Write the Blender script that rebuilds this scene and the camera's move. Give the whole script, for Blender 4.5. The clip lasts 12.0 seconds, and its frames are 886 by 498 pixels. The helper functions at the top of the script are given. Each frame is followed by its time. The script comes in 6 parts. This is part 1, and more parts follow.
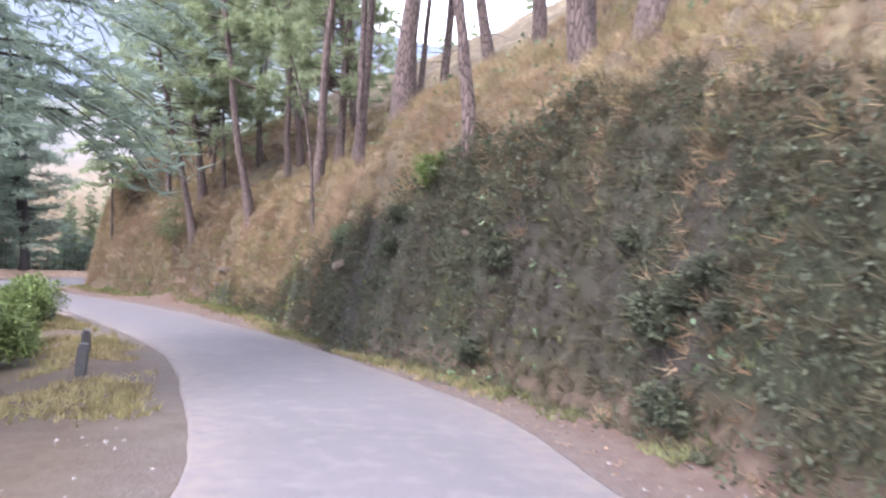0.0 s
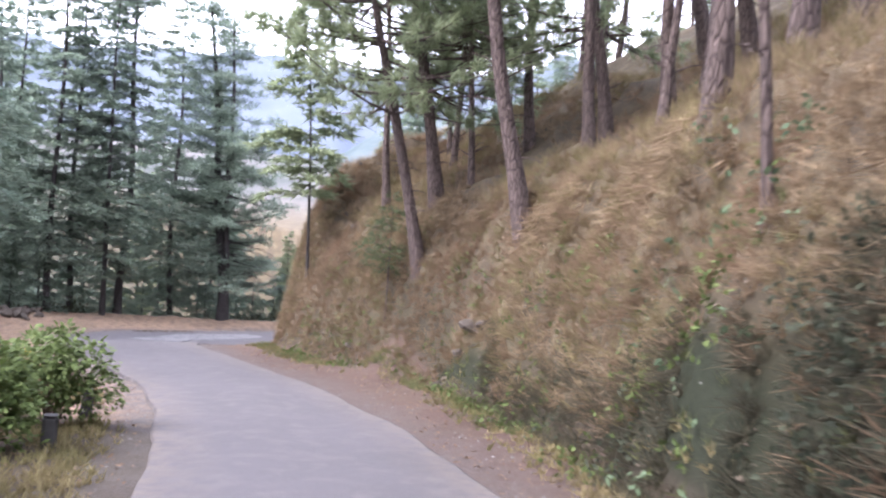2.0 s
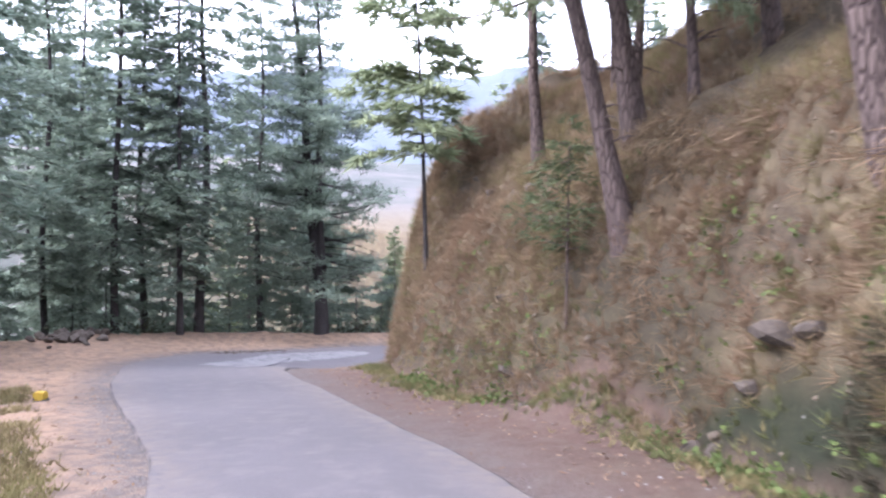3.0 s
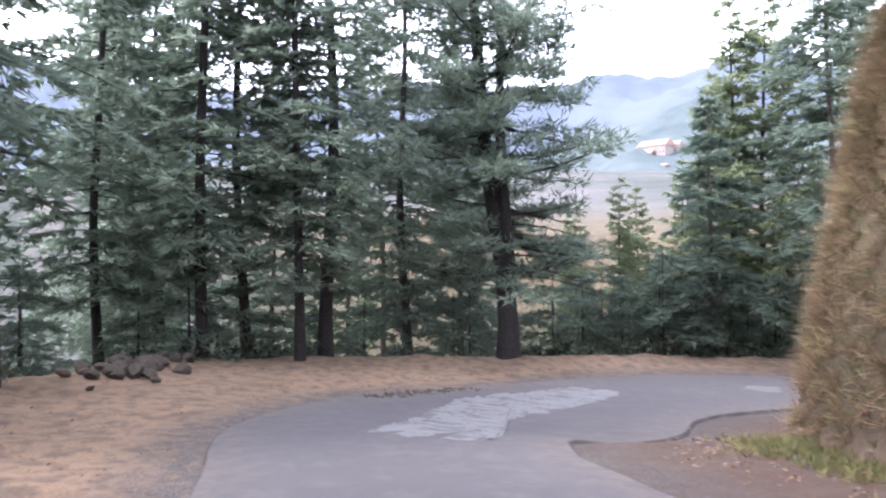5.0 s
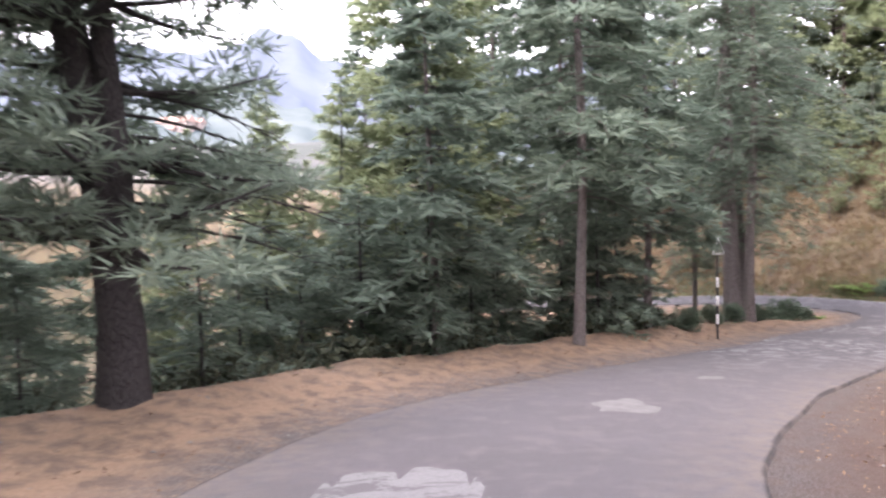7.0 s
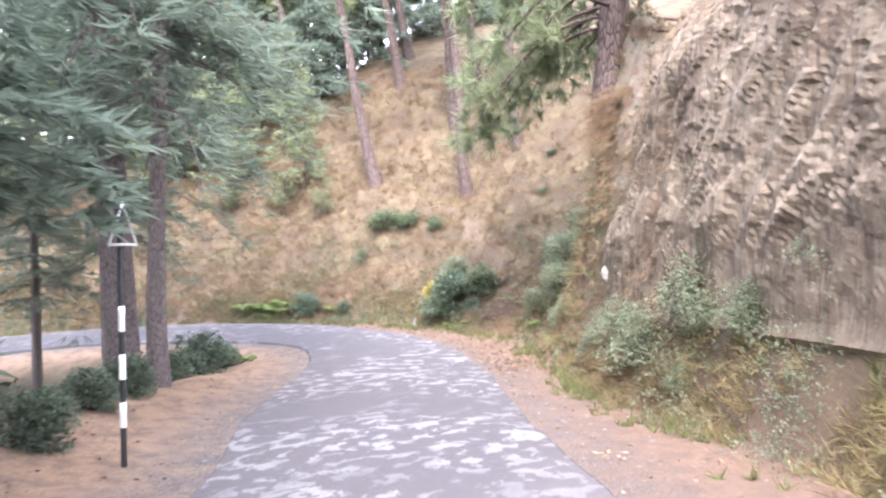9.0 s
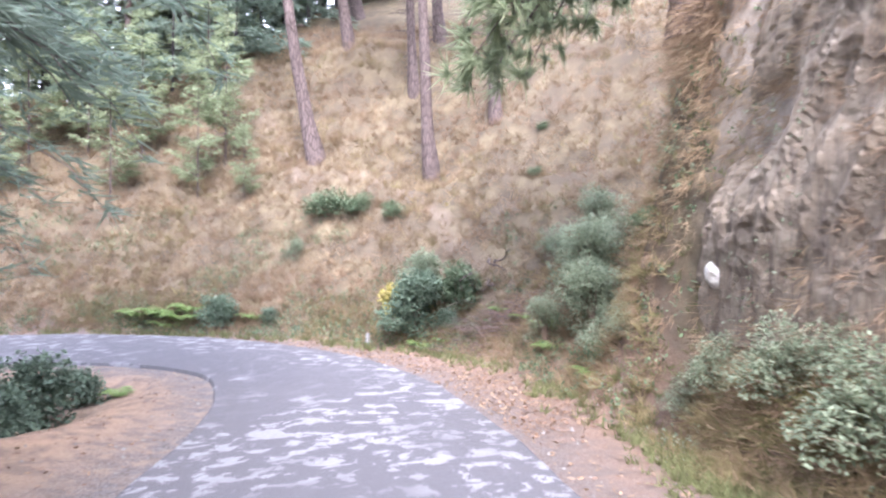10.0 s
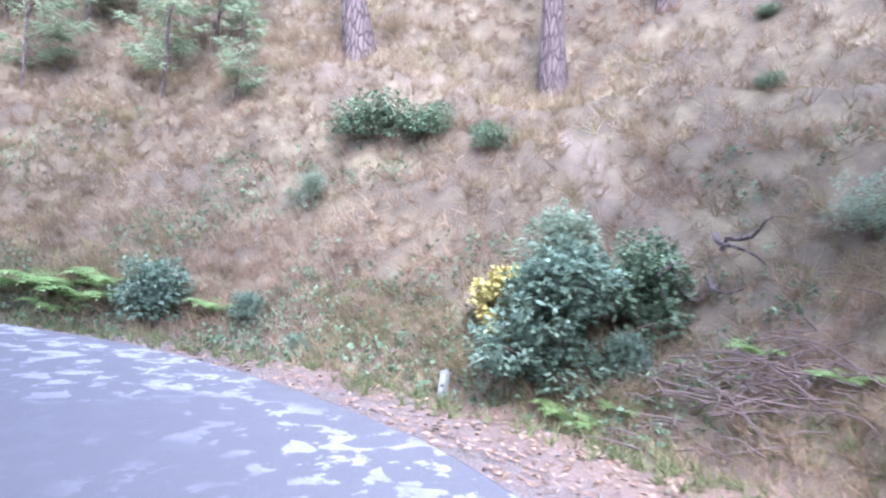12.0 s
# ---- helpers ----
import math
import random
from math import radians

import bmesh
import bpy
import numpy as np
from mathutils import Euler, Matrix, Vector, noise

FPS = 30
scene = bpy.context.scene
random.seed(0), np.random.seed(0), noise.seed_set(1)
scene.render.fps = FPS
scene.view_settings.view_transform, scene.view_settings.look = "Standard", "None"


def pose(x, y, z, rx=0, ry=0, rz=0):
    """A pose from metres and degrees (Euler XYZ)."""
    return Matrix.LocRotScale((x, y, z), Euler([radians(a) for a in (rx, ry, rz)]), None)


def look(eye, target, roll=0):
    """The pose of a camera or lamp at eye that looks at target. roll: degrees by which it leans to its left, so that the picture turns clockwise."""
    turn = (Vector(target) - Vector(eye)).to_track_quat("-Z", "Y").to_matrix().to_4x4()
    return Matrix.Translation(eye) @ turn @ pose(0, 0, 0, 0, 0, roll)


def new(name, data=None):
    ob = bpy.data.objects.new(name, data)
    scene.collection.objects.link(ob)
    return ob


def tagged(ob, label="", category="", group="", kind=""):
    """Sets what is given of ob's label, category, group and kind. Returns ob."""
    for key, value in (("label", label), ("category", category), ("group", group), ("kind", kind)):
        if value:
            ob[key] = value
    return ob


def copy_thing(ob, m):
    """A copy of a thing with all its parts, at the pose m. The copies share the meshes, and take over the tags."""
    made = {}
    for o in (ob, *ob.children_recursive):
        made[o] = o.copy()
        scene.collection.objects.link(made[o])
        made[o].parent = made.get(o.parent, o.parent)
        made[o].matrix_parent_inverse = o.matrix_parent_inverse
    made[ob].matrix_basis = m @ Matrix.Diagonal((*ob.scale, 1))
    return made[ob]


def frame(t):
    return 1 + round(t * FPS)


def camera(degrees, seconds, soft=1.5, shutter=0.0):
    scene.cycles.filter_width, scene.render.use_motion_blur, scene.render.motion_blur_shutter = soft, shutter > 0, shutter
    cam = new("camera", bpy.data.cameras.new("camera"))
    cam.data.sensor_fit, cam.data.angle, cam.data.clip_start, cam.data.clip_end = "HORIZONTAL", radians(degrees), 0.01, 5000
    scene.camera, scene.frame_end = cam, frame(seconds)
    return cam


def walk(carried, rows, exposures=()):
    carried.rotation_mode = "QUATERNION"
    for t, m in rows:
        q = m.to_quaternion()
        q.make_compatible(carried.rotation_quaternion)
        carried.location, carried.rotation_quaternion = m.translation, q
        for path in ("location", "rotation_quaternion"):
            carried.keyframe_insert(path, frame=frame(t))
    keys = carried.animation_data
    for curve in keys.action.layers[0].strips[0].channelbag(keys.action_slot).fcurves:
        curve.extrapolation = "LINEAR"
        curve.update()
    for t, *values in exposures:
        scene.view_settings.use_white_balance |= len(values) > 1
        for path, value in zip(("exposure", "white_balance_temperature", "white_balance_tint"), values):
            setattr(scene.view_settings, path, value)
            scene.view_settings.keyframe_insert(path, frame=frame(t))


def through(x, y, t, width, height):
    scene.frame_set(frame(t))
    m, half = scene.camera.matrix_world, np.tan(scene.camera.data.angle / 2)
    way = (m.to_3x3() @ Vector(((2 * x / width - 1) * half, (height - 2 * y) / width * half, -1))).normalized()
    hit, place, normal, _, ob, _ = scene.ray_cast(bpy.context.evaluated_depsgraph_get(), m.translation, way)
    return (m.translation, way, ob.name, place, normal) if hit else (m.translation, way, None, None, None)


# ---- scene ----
# ---------------- camera and its walk ----------------
cam = camera(59.7, 12.0, soft=2.2, shutter=0.2)
# seconds, eye x y z, yaw, pitch, roll
PATH = [
    (0, (0.000, 0.000, 1.690, 0.11, -3.60, 4.55)),
    (0.5, (-0.710, 4.096, 1.324, 4.64, -1.55, 4.35)),
    (1, (-1.728, 8.257, 0.913, 10.04, -0.88, 4.11)),
    (1.5, (-2.919, 11.592, 0.538, 14.11, -0.74, 4.99)),
    (2, (-4.507, 15.287, -0.048, 17.77, -0.69, 4.06)),
    (2.5, (-6.310, 18.870, -0.414, 21.00, -1.21, 2.75)),
    (3, (-8.437, 21.966, -0.843, 25.18, -0.76, 0.66)),
    (3.5, (-10.767, 24.690, -1.184, 30.25, -0.75, 0.52)),
    (3.7, (-11.701, 25.677, -1.290, 31.76, -0.78, 0.37)),
    (5.3, (-18.509, 31.030, -2.119, 30.38, 0.85, -1.02)),
    (5.5, (-19.287, 31.757, -2.161, 27.71, 1.22, -1.10)),
    (6, (-20.998, 33.800, -2.279, 21.80, 0.79, -1.39)),
    (6.5, (-22.489, 36.511, -2.457, 9.87, -0.14, -1.48)),
    (7, (-23.171, 39.027, -2.747, -3.32, -1.66, -1.44)),
    (7.5, (-23.121, 41.701, -3.104, -16.43, -2.06, -1.53)),
    (7.7, (-22.930, 42.759, -3.193, -21.55, -2.52, -1.93)),
    (9.3, (-17.985, 52.147, -3.668, -53.76, -0.78, -0.55)),
    (9.5, (-17.392, 52.853, -3.773, -54.85, -0.70, -0.09)),
    (10, (-15.143, 54.894, -3.979, -55.67, -0.68, 0.71)),
    (10.5, (-13.170, 56.547, -4.139, -56.16, -0.80, 1.32)),
    (11, (-11.479, 58.044, -4.256, -56.99, -1.14, 3.33)),
    (11.5, (-10.096, 59.444, -4.377, -55.73, -1.72, 5.04)),
    (12, (-8.910, 60.838, -4.529, -53.70, -1.89, 5.83)),
]


def aimed(x, y, z, yaw, pitch, roll):
    a, b = radians(yaw), radians(pitch)
    return look((x, y, z), (x - math.sin(a) * math.cos(b), y + math.cos(a) * math.cos(b), z + math.sin(b)), roll)


EXPOSURES = [(0, 2.62, 6000, 22), (0.5, 2.78, 6050, 22), (1.0, 2.62, 6050, 22), (1.5, 2.34, 6050, 22), (2.5, 2.54, 5900, 22), (3.0, 2.46, 5800, 23), (3.7, 2.13, 5750, 22), (5.5, 2.36, 6200, 19.5), (6.5, 2.50, 6600, 22.5), (7.0, 2.50, 6700, 24), (7.5, 2.86, 6500, 22.5), (9.5, 3.38, 6050, 22.5), (10.5, 3.32, 5550, 23), (11, 3.34, 5400, 22.5), (11.5, 3.37, 5200, 22.5), (12, 3.40, 5050, 22.5)]
walk(cam, [(t, aimed(*p)) for t, p in PATH], EXPOSURES)

# ---------------- daylight: bright thin overcast ----------------
SUN_ELEVATION, SUN_TURN = 46.0, 228.0
world = bpy.data.worlds.new("daylight")
scene.world = world
world.use_nodes = True
wn, wl = world.node_tree.nodes, world.node_tree.links
wn.clear()
sky = wn.new("ShaderNodeTexSky")
sky.sky_type, sky.sun_disc = "NISHITA", False
sky.sun_elevation, sky.sun_rotation = radians(SUN_ELEVATION), radians(SUN_TURN)
sky.air_density, sky.dust_density = 1.0, 3.0
cloud = wn.new("ShaderNodeMix")
cloud.data_type = "RGBA"
cloud.inputs[0].default_value = 0.75
cloud.inputs[7].default_value = (9.0, 9.3, 10.0, 1)
wl.new(sky.outputs[0], cloud.inputs[6])
back = wn.new("ShaderNodeBackground")
back.inputs[1].default_value = 0.15
wl.new(cloud.outputs[2], back.inputs[0])
wout = wn.new("ShaderNodeOutputWorld")
wl.new(back.outputs[0], wout.inputs[0])
sun = new("sun", bpy.data.lights.new("sun", "SUN"))
sun.data.energy, sun.data.angle, sun.data.color = 1.4, radians(20), (1.0, 0.95, 0.86)
sun_dir = Vector((math.sin(radians(SUN_TURN)) * math.cos(radians(SUN_ELEVATION)), math.cos(radians(SUN_TURN)) * math.cos(radians(SUN_ELEVATION)), math.sin(radians(SUN_ELEVATION))))
sun.matrix_world = look(sun_dir * 60, (0, 0, 0))
# ---------------- the lie of the land ----------------
# road centre: x, y, z, half width, outer verge width, inner verge width, kind of bank on the uphill side, kind of downhill side
ROAD = [
    (0.9, -14.0, 1.3, 1.80, 1.6, 1.2, "dark"),
    (0.9, -5.0, 0.45, 1.80, 1.6, 1.2, "dark"),
    (0.75, 0.00, 0.0, 1.78, 1.60, 1.50, "dark"),
    (-0.15, 6.00, -0.6, 1.76, 1.60, 1.50, "dark"),
    (-1.20, 9.60, -1.0, 1.80, 1.60, 1.25, "dark"),
    (-3.82, 15.39, -1.65, 1.58, 1.55, 0.70, "dark"),
    (-6.61, 20.17, -2.25, 1.60, 1.60, 1.20, "spur"),
    (-9.30, 24.25, -2.75, 1.68, 1.65, 2.00, "spur"),
    (-12.98, 28.64, -3.25, 1.65, 2.00, 2.60, "spur"),
    (-16.32, 31.65, -3.65, 1.77, 2.45, 2.20, "spur"),
    (-19.09, 34.09, -3.95, 1.97, 2.55, 2.20, "spur"),
    (-22.06, 36.87, -4.25, 2.05, 3.00, 2.70, "nose"),
    (-23.39, 39.16, -4.50, 2.60, 5.40, 2.80, "nose"),
    (-23.35, 41.89, -4.75, 3.10, 5.50, 1.85, "nose"),
    (-22.92, 44.50, -4.95, 2.55, 4.60, 2.50, "nose"),
    (-21.9, 47.1, -5.10, 2.40, 2.45, 2.3, "nose"),
    (-20.1, 49.5, -5.25, 2.20, 2.55, 2.0, "spur"),
    (-17.7, 52.1, -5.45, 1.90, 2.0, 2.1, "spur"),
    (-14.2, 55.3, -5.70, 1.75, 2.2, 1.9, "cliff"),
    (-11.0, 58.5, -5.95, 1.82, 1.9, 1.5, "cliff"),
    (-8.5, 60.7, -6.08, 1.68, 1.0, 1.6, "step"),
    (-6.5, 63.1, -6.12, 1.52, 0.8, 1.8, "cove"),
    (-5.7, 65.7, -6.13, 1.55, 0.8, 1.15, "cove"),
    (-6.3, 68.5, -6.15, 1.90, 0.8, 0.6, "cove"),
    (-8.0, 71.2, -6.20, 1.90, 0.8, 0.6, "cove"),
    (-10.8, 73.5, -6.35, 1.90, 0.8, 0.6, "low"),
    (-15.0, 76.0, -6.60, 1.90, 1.0, 0.6, "low"),
    (-22.0, 79.0, -7.00, 1.90, 1.0, 0.6, "low"),
    (-34.0, 83.0, -7.80, 1.90, 1.0, 0.6, "low"),
]
BANK_AT = (0, 0.5, 1.0, 1.5, 2.2, 3.4, 5.0, 6.5, 8.0, 12, 25, 60, 200, 2500)
BANKS = {
    "dark": (0, 2.8, 4.5, 5.3, 5.9, 6.6, 7.9, 8.8, 10, 13, 22, 38, 60, 60),
    "spur": (0, 2.1, 3.2, 4.1, 4.8, 5.5, 6.6, 7.8, 8.9, 11.8, 20, 36, 60, 60),
    "nose": (0, 1.9, 4.2, 5.9, 7.2, 8.1, 8.9, 9.7, 10.4, 12, 20, 36, 60, 60),
    "cliff": (0, 1.3, 4.6, 5.7, 6.4, 7.2, 8.2, 9.0, 9.9, 12.5, 21, 37, 60, 60),
    "step": (0, 0.8, 2.4, 4.2, 5.3, 6.6, 7.6, 8.4, 9.3, 12, 20, 35, 60, 60),
    "cove": (0, 0.4, 0.75, 1.1, 1.7, 3.0, 4.35, 5.9, 7.7, 10.5, 17, 28, 50, 60),
    "low": (0, 0.6, 1.2, 1.8, 2.5, 3.5, 4.6, 5.6, 6.4, 7.5, 9, 12, 30, 60),
}
# hollows under the turf, and swellings (depth below nought): x, y, reach, depth
HOLLOWS = ((-8.5, 31.0, 0.36, 0.35), (-4.1, 24.4, 0.45, 0.7), (-3.8, 21.4, 0.5, 0.6), (-1.3, 19.3, 1.2, -0.5), (-1.95, 17.6, 0.55, 0.6), (-1.5, 16.8, 0.5, 0.6), (-2.45, 19.2, 0.4, 0.5), (-10.8, 33.1, 1.0, -0.9), (-7.7, 30.9, 0.8, -0.5), (-4.4, 25.6, 0.8, -0.3), (-6.8, 32.7, 1.0, 0.45), (0.7, 70.1, 1.4, -0.5), (4.0, 71.7, 1.6, -0.6), (-5.55, 57.6, 0.8, -3.0), (2.2, 67.1, 1.2, 0.75), (-8.1, 30.4, 0.55, 0.9), (-9.2, 31.3, 0.4, 0.6), (-6.0, 28.2, 0.5, 0.6), (-10.2, 33.0, 0.45, 0.6), (-4.3, 24.0, 0.6, 0.6), (-12.6, 35.2, 0.4, 0.5), (-2.2, 19.0, 0.6, 0.8), (-1.4, 17.0, 0.5, 0.7), (-14.2, 37.2, 0.4, 0.5), (-7.0, 27.3, 0.35, 0.5))
FALL_AT = (0, 0.5, 1.5, 4, 10, 25, 60, 140, 300, 2500)
FALL = (0, -0.12, -0.4, -1.3, -4.2, -11, -26, -48, -60, -60)


# height over the road up to which herbs and painted shade cover the bank, along the run
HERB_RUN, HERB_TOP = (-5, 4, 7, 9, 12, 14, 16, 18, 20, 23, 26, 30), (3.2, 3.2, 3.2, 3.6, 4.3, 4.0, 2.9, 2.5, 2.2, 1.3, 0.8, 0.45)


def smooth_line(rows, step=0.35):
    """A Catmull-Rom line through rows of numbers, at about even steps."""
    a = np.array(rows, float)
    out = []
    for i in range(len(a) - 1):
        p0, p1, p2, p3 = a[max(i - 1, 0)], a[i], a[i + 1], a[min(i + 2, len(a) - 1)]
        n = max(2, int(np.hypot(*(p2 - p1)[:2]) / step))
        for k in range(n):
            t = k / n
            out.append(0.5 * (2 * p1 + (p2 - p0) * t + (2 * p0 - 5 * p1 + 4 * p2 - p3) * t * t + (3 * p1 - p0 - 3 * p2 + p3) * t**3))
    out.append(a[-1])
    return np.array(out)


LINE = smooth_line([r[:6] + BANKS[r[6]] for r in ROAD])
CENTRE, WIDE, VERGE_OUT, VERGE_IN, PROFILE = LINE[:, :3], LINE[:, 3], LINE[:, 4], LINE[:, 5], LINE[:, 6:]
AHEAD = np.gradient(CENTRE[:, :2], axis=0)
AHEAD /= np.linalg.norm(AHEAD, axis=1)[:, None]
RIGHT = np.stack([AHEAD[:, 1], -AHEAD[:, 0]], 1)


def hash2(ix, iy, seed):
    v = np.sin(ix * 127.1 + iy * 311.7 + seed * 74.7) * 43758.5453
    return v - np.floor(v)


def value_noise(x, y, seed=0):
    ix, iy = np.floor(x), np.floor(y)
    fx, fy = x - ix, y - iy
    fx, fy = fx * fx * (3 - 2 * fx), fy * fy * (3 - 2 * fy)
    a, b = hash2(ix, iy, seed), hash2(ix + 1, iy, seed)
    c, d = hash2(ix, iy + 1, seed), hash2(ix + 1, iy + 1, seed)
    return (a + (b - a) * fx) * (1 - fy) + (c + (d - c) * fx) * fy - 0.5


def fbm(x, y, seed=0, octaves=4):
    return sum(value_noise(x * 2**k, y * 2**k, seed + k) / 2**k for k in range(octaves))


def road_place(x, y):
    """For arrays of places: index of the nearest point of the road's centre, offset to the right of it, and how far on towards the next point."""
    x, y = np.ravel(x), np.ravel(y)
    idx, off, on = np.zeros(len(x), int), np.zeros(len(x)), np.zeros(len(x))
    last = len(CENTRE) - 1
    for k in range(0, len(x), 4000):
        dx, dy = x[k:k + 4000, None] - CENTRE[None, :, 0], y[k:k + 4000, None] - CENTRE[None, :, 1]
        d = dx * dx + dy * dy
        i = np.argmin(d, 1)
        j = np.arange(len(i))
        a, c = d[j, np.maximum(i - 1, 0)], d[j, np.minimum(i + 1, last)]
        f = np.clip((a - c) / np.maximum(2 * (a - 2 * d[j, i] + c), 1e-4), -0.5, 0.5) * ((i > 0) & (i < last))
        side = np.sign(dx[j, i] * RIGHT[i, 0] + dy[j, i] * RIGHT[i, 1])
        idx[k:k + 4000], on[k:k + 4000] = i, f
        off[k:k + 4000] = side * np.sqrt(np.maximum(d[j, i] - f * (a - c) / 4, 0))
    return idx, off, on


def land(x, y, rough=True):
    """Height of the ground at arrays of places, with the offset past the verges: bank > 0 uphill, fall > 0 downhill."""
    x, y = np.ravel(np.asarray(x, float)), np.ravel(np.asarray(y, float))
    i, u, on = road_place(x, y)
    j, w = np.clip(i + np.sign(on).astype(int), 0, len(CENTRE) - 1), np.abs(on)
    wide = WIDE[i] * (1 - w) + WIDE[j] * w
    z = CENTRE[i, 2] * (1 - w) + CENTRE[j, 2] * w - 0.05
    bank = np.maximum(u - wide - VERGE_IN[i] * (1 - w) - VERGE_IN[j] * w, 0)
    fall = np.maximum(-u - wide - VERGE_OUT[i] * (1 - w) - VERGE_OUT[j] * w, 0)
    profile = PROFILE[i] * (1 - w)[:, None] + PROFILE[j] * w[:, None]
    if rough:
        wob = 0.35 * fbm(x * 0.45, y * 0.45, 5, 3)
        bank = np.where(bank > 0, np.maximum(bank + 0.8 * wob * np.minimum(bank, 1) * np.exp(-bank / 2.5), 0), 0)
        fall = np.where(fall > 0, np.maximum(fall + 1.2 * wob, 0), 0)
    up = np.zeros(len(x))
    for k in range(len(BANK_AT) - 1):
        lo, hi = BANK_AT[k], BANK_AT[k + 1]
        t = np.clip((bank - lo) / (hi - lo), 0, 1)
        up += t * (profile[:, k + 1] - profile[:, k])
    brow = 9.5 + 0.7 * np.maximum(x - 3, 0) - 0.5 * np.maximum(y - 73.5, 0)
    up = np.where((y > 58) & (x > -14), np.minimum(up, np.maximum(brow, 1.5)), up)
    if rough:
        up = up + 0.07 * np.sin(7.5 * up + 1.5 * fbm(x * 0.4, y * 0.4, 51, 2)) * np.clip(bank - 1, 0, 1) * np.clip((y - 59) / 3, 0, 1)
    down = np.interp(fall, FALL_AT, FALL)
    berm = 0.28 * np.clip((-u - wide) / VERGE_OUT[i], 0, 1) ** 1.4 * np.clip((CENTRE[i, 1] - 36) / 4, 0, 1) * np.clip((62 - CENTRE[i, 1]) / 4, 0, 1)
    z = z + up + down + berm
    if rough:
        amp = np.clip(bank / 1.2, 0, 1) * np.where(y > 60, 0.17, 0.55) + np.clip(fall / 2, 0, 1) * 0.5
        z = z + amp * fbm(x * 0.56 + y * 0.42, y * 0.56 - x * 0.42, 11, 2) + np.clip(amp, 0, 1) * np.where(y > 60, 0.03, 0.12) * fbm(x * 1.5 + y * 1.1, y * 1.5 - x * 1.1, 31, 1)
        for hx, hy, hr, hd in HOLLOWS:
            z = z - hd * np.exp(-((x - hx) ** 2 + (y - hy) ** 2) / hr**2)
        verge = np.clip((np.abs(u) - WIDE[i] - 0.1) / 0.6, 0, 1)
        z = z + verge * (0.02 + 0.07 * fbm(x * 1.3, y * 1.3, 21, 4))
        far = np.clip((np.hypot(x + 15, y - 35) - 120) / 300, 0, 1)
        z = z + far * 22 * fbm(x * 0.006, y * 0.006, 41, 4)
    return z, bank, fall, i, u


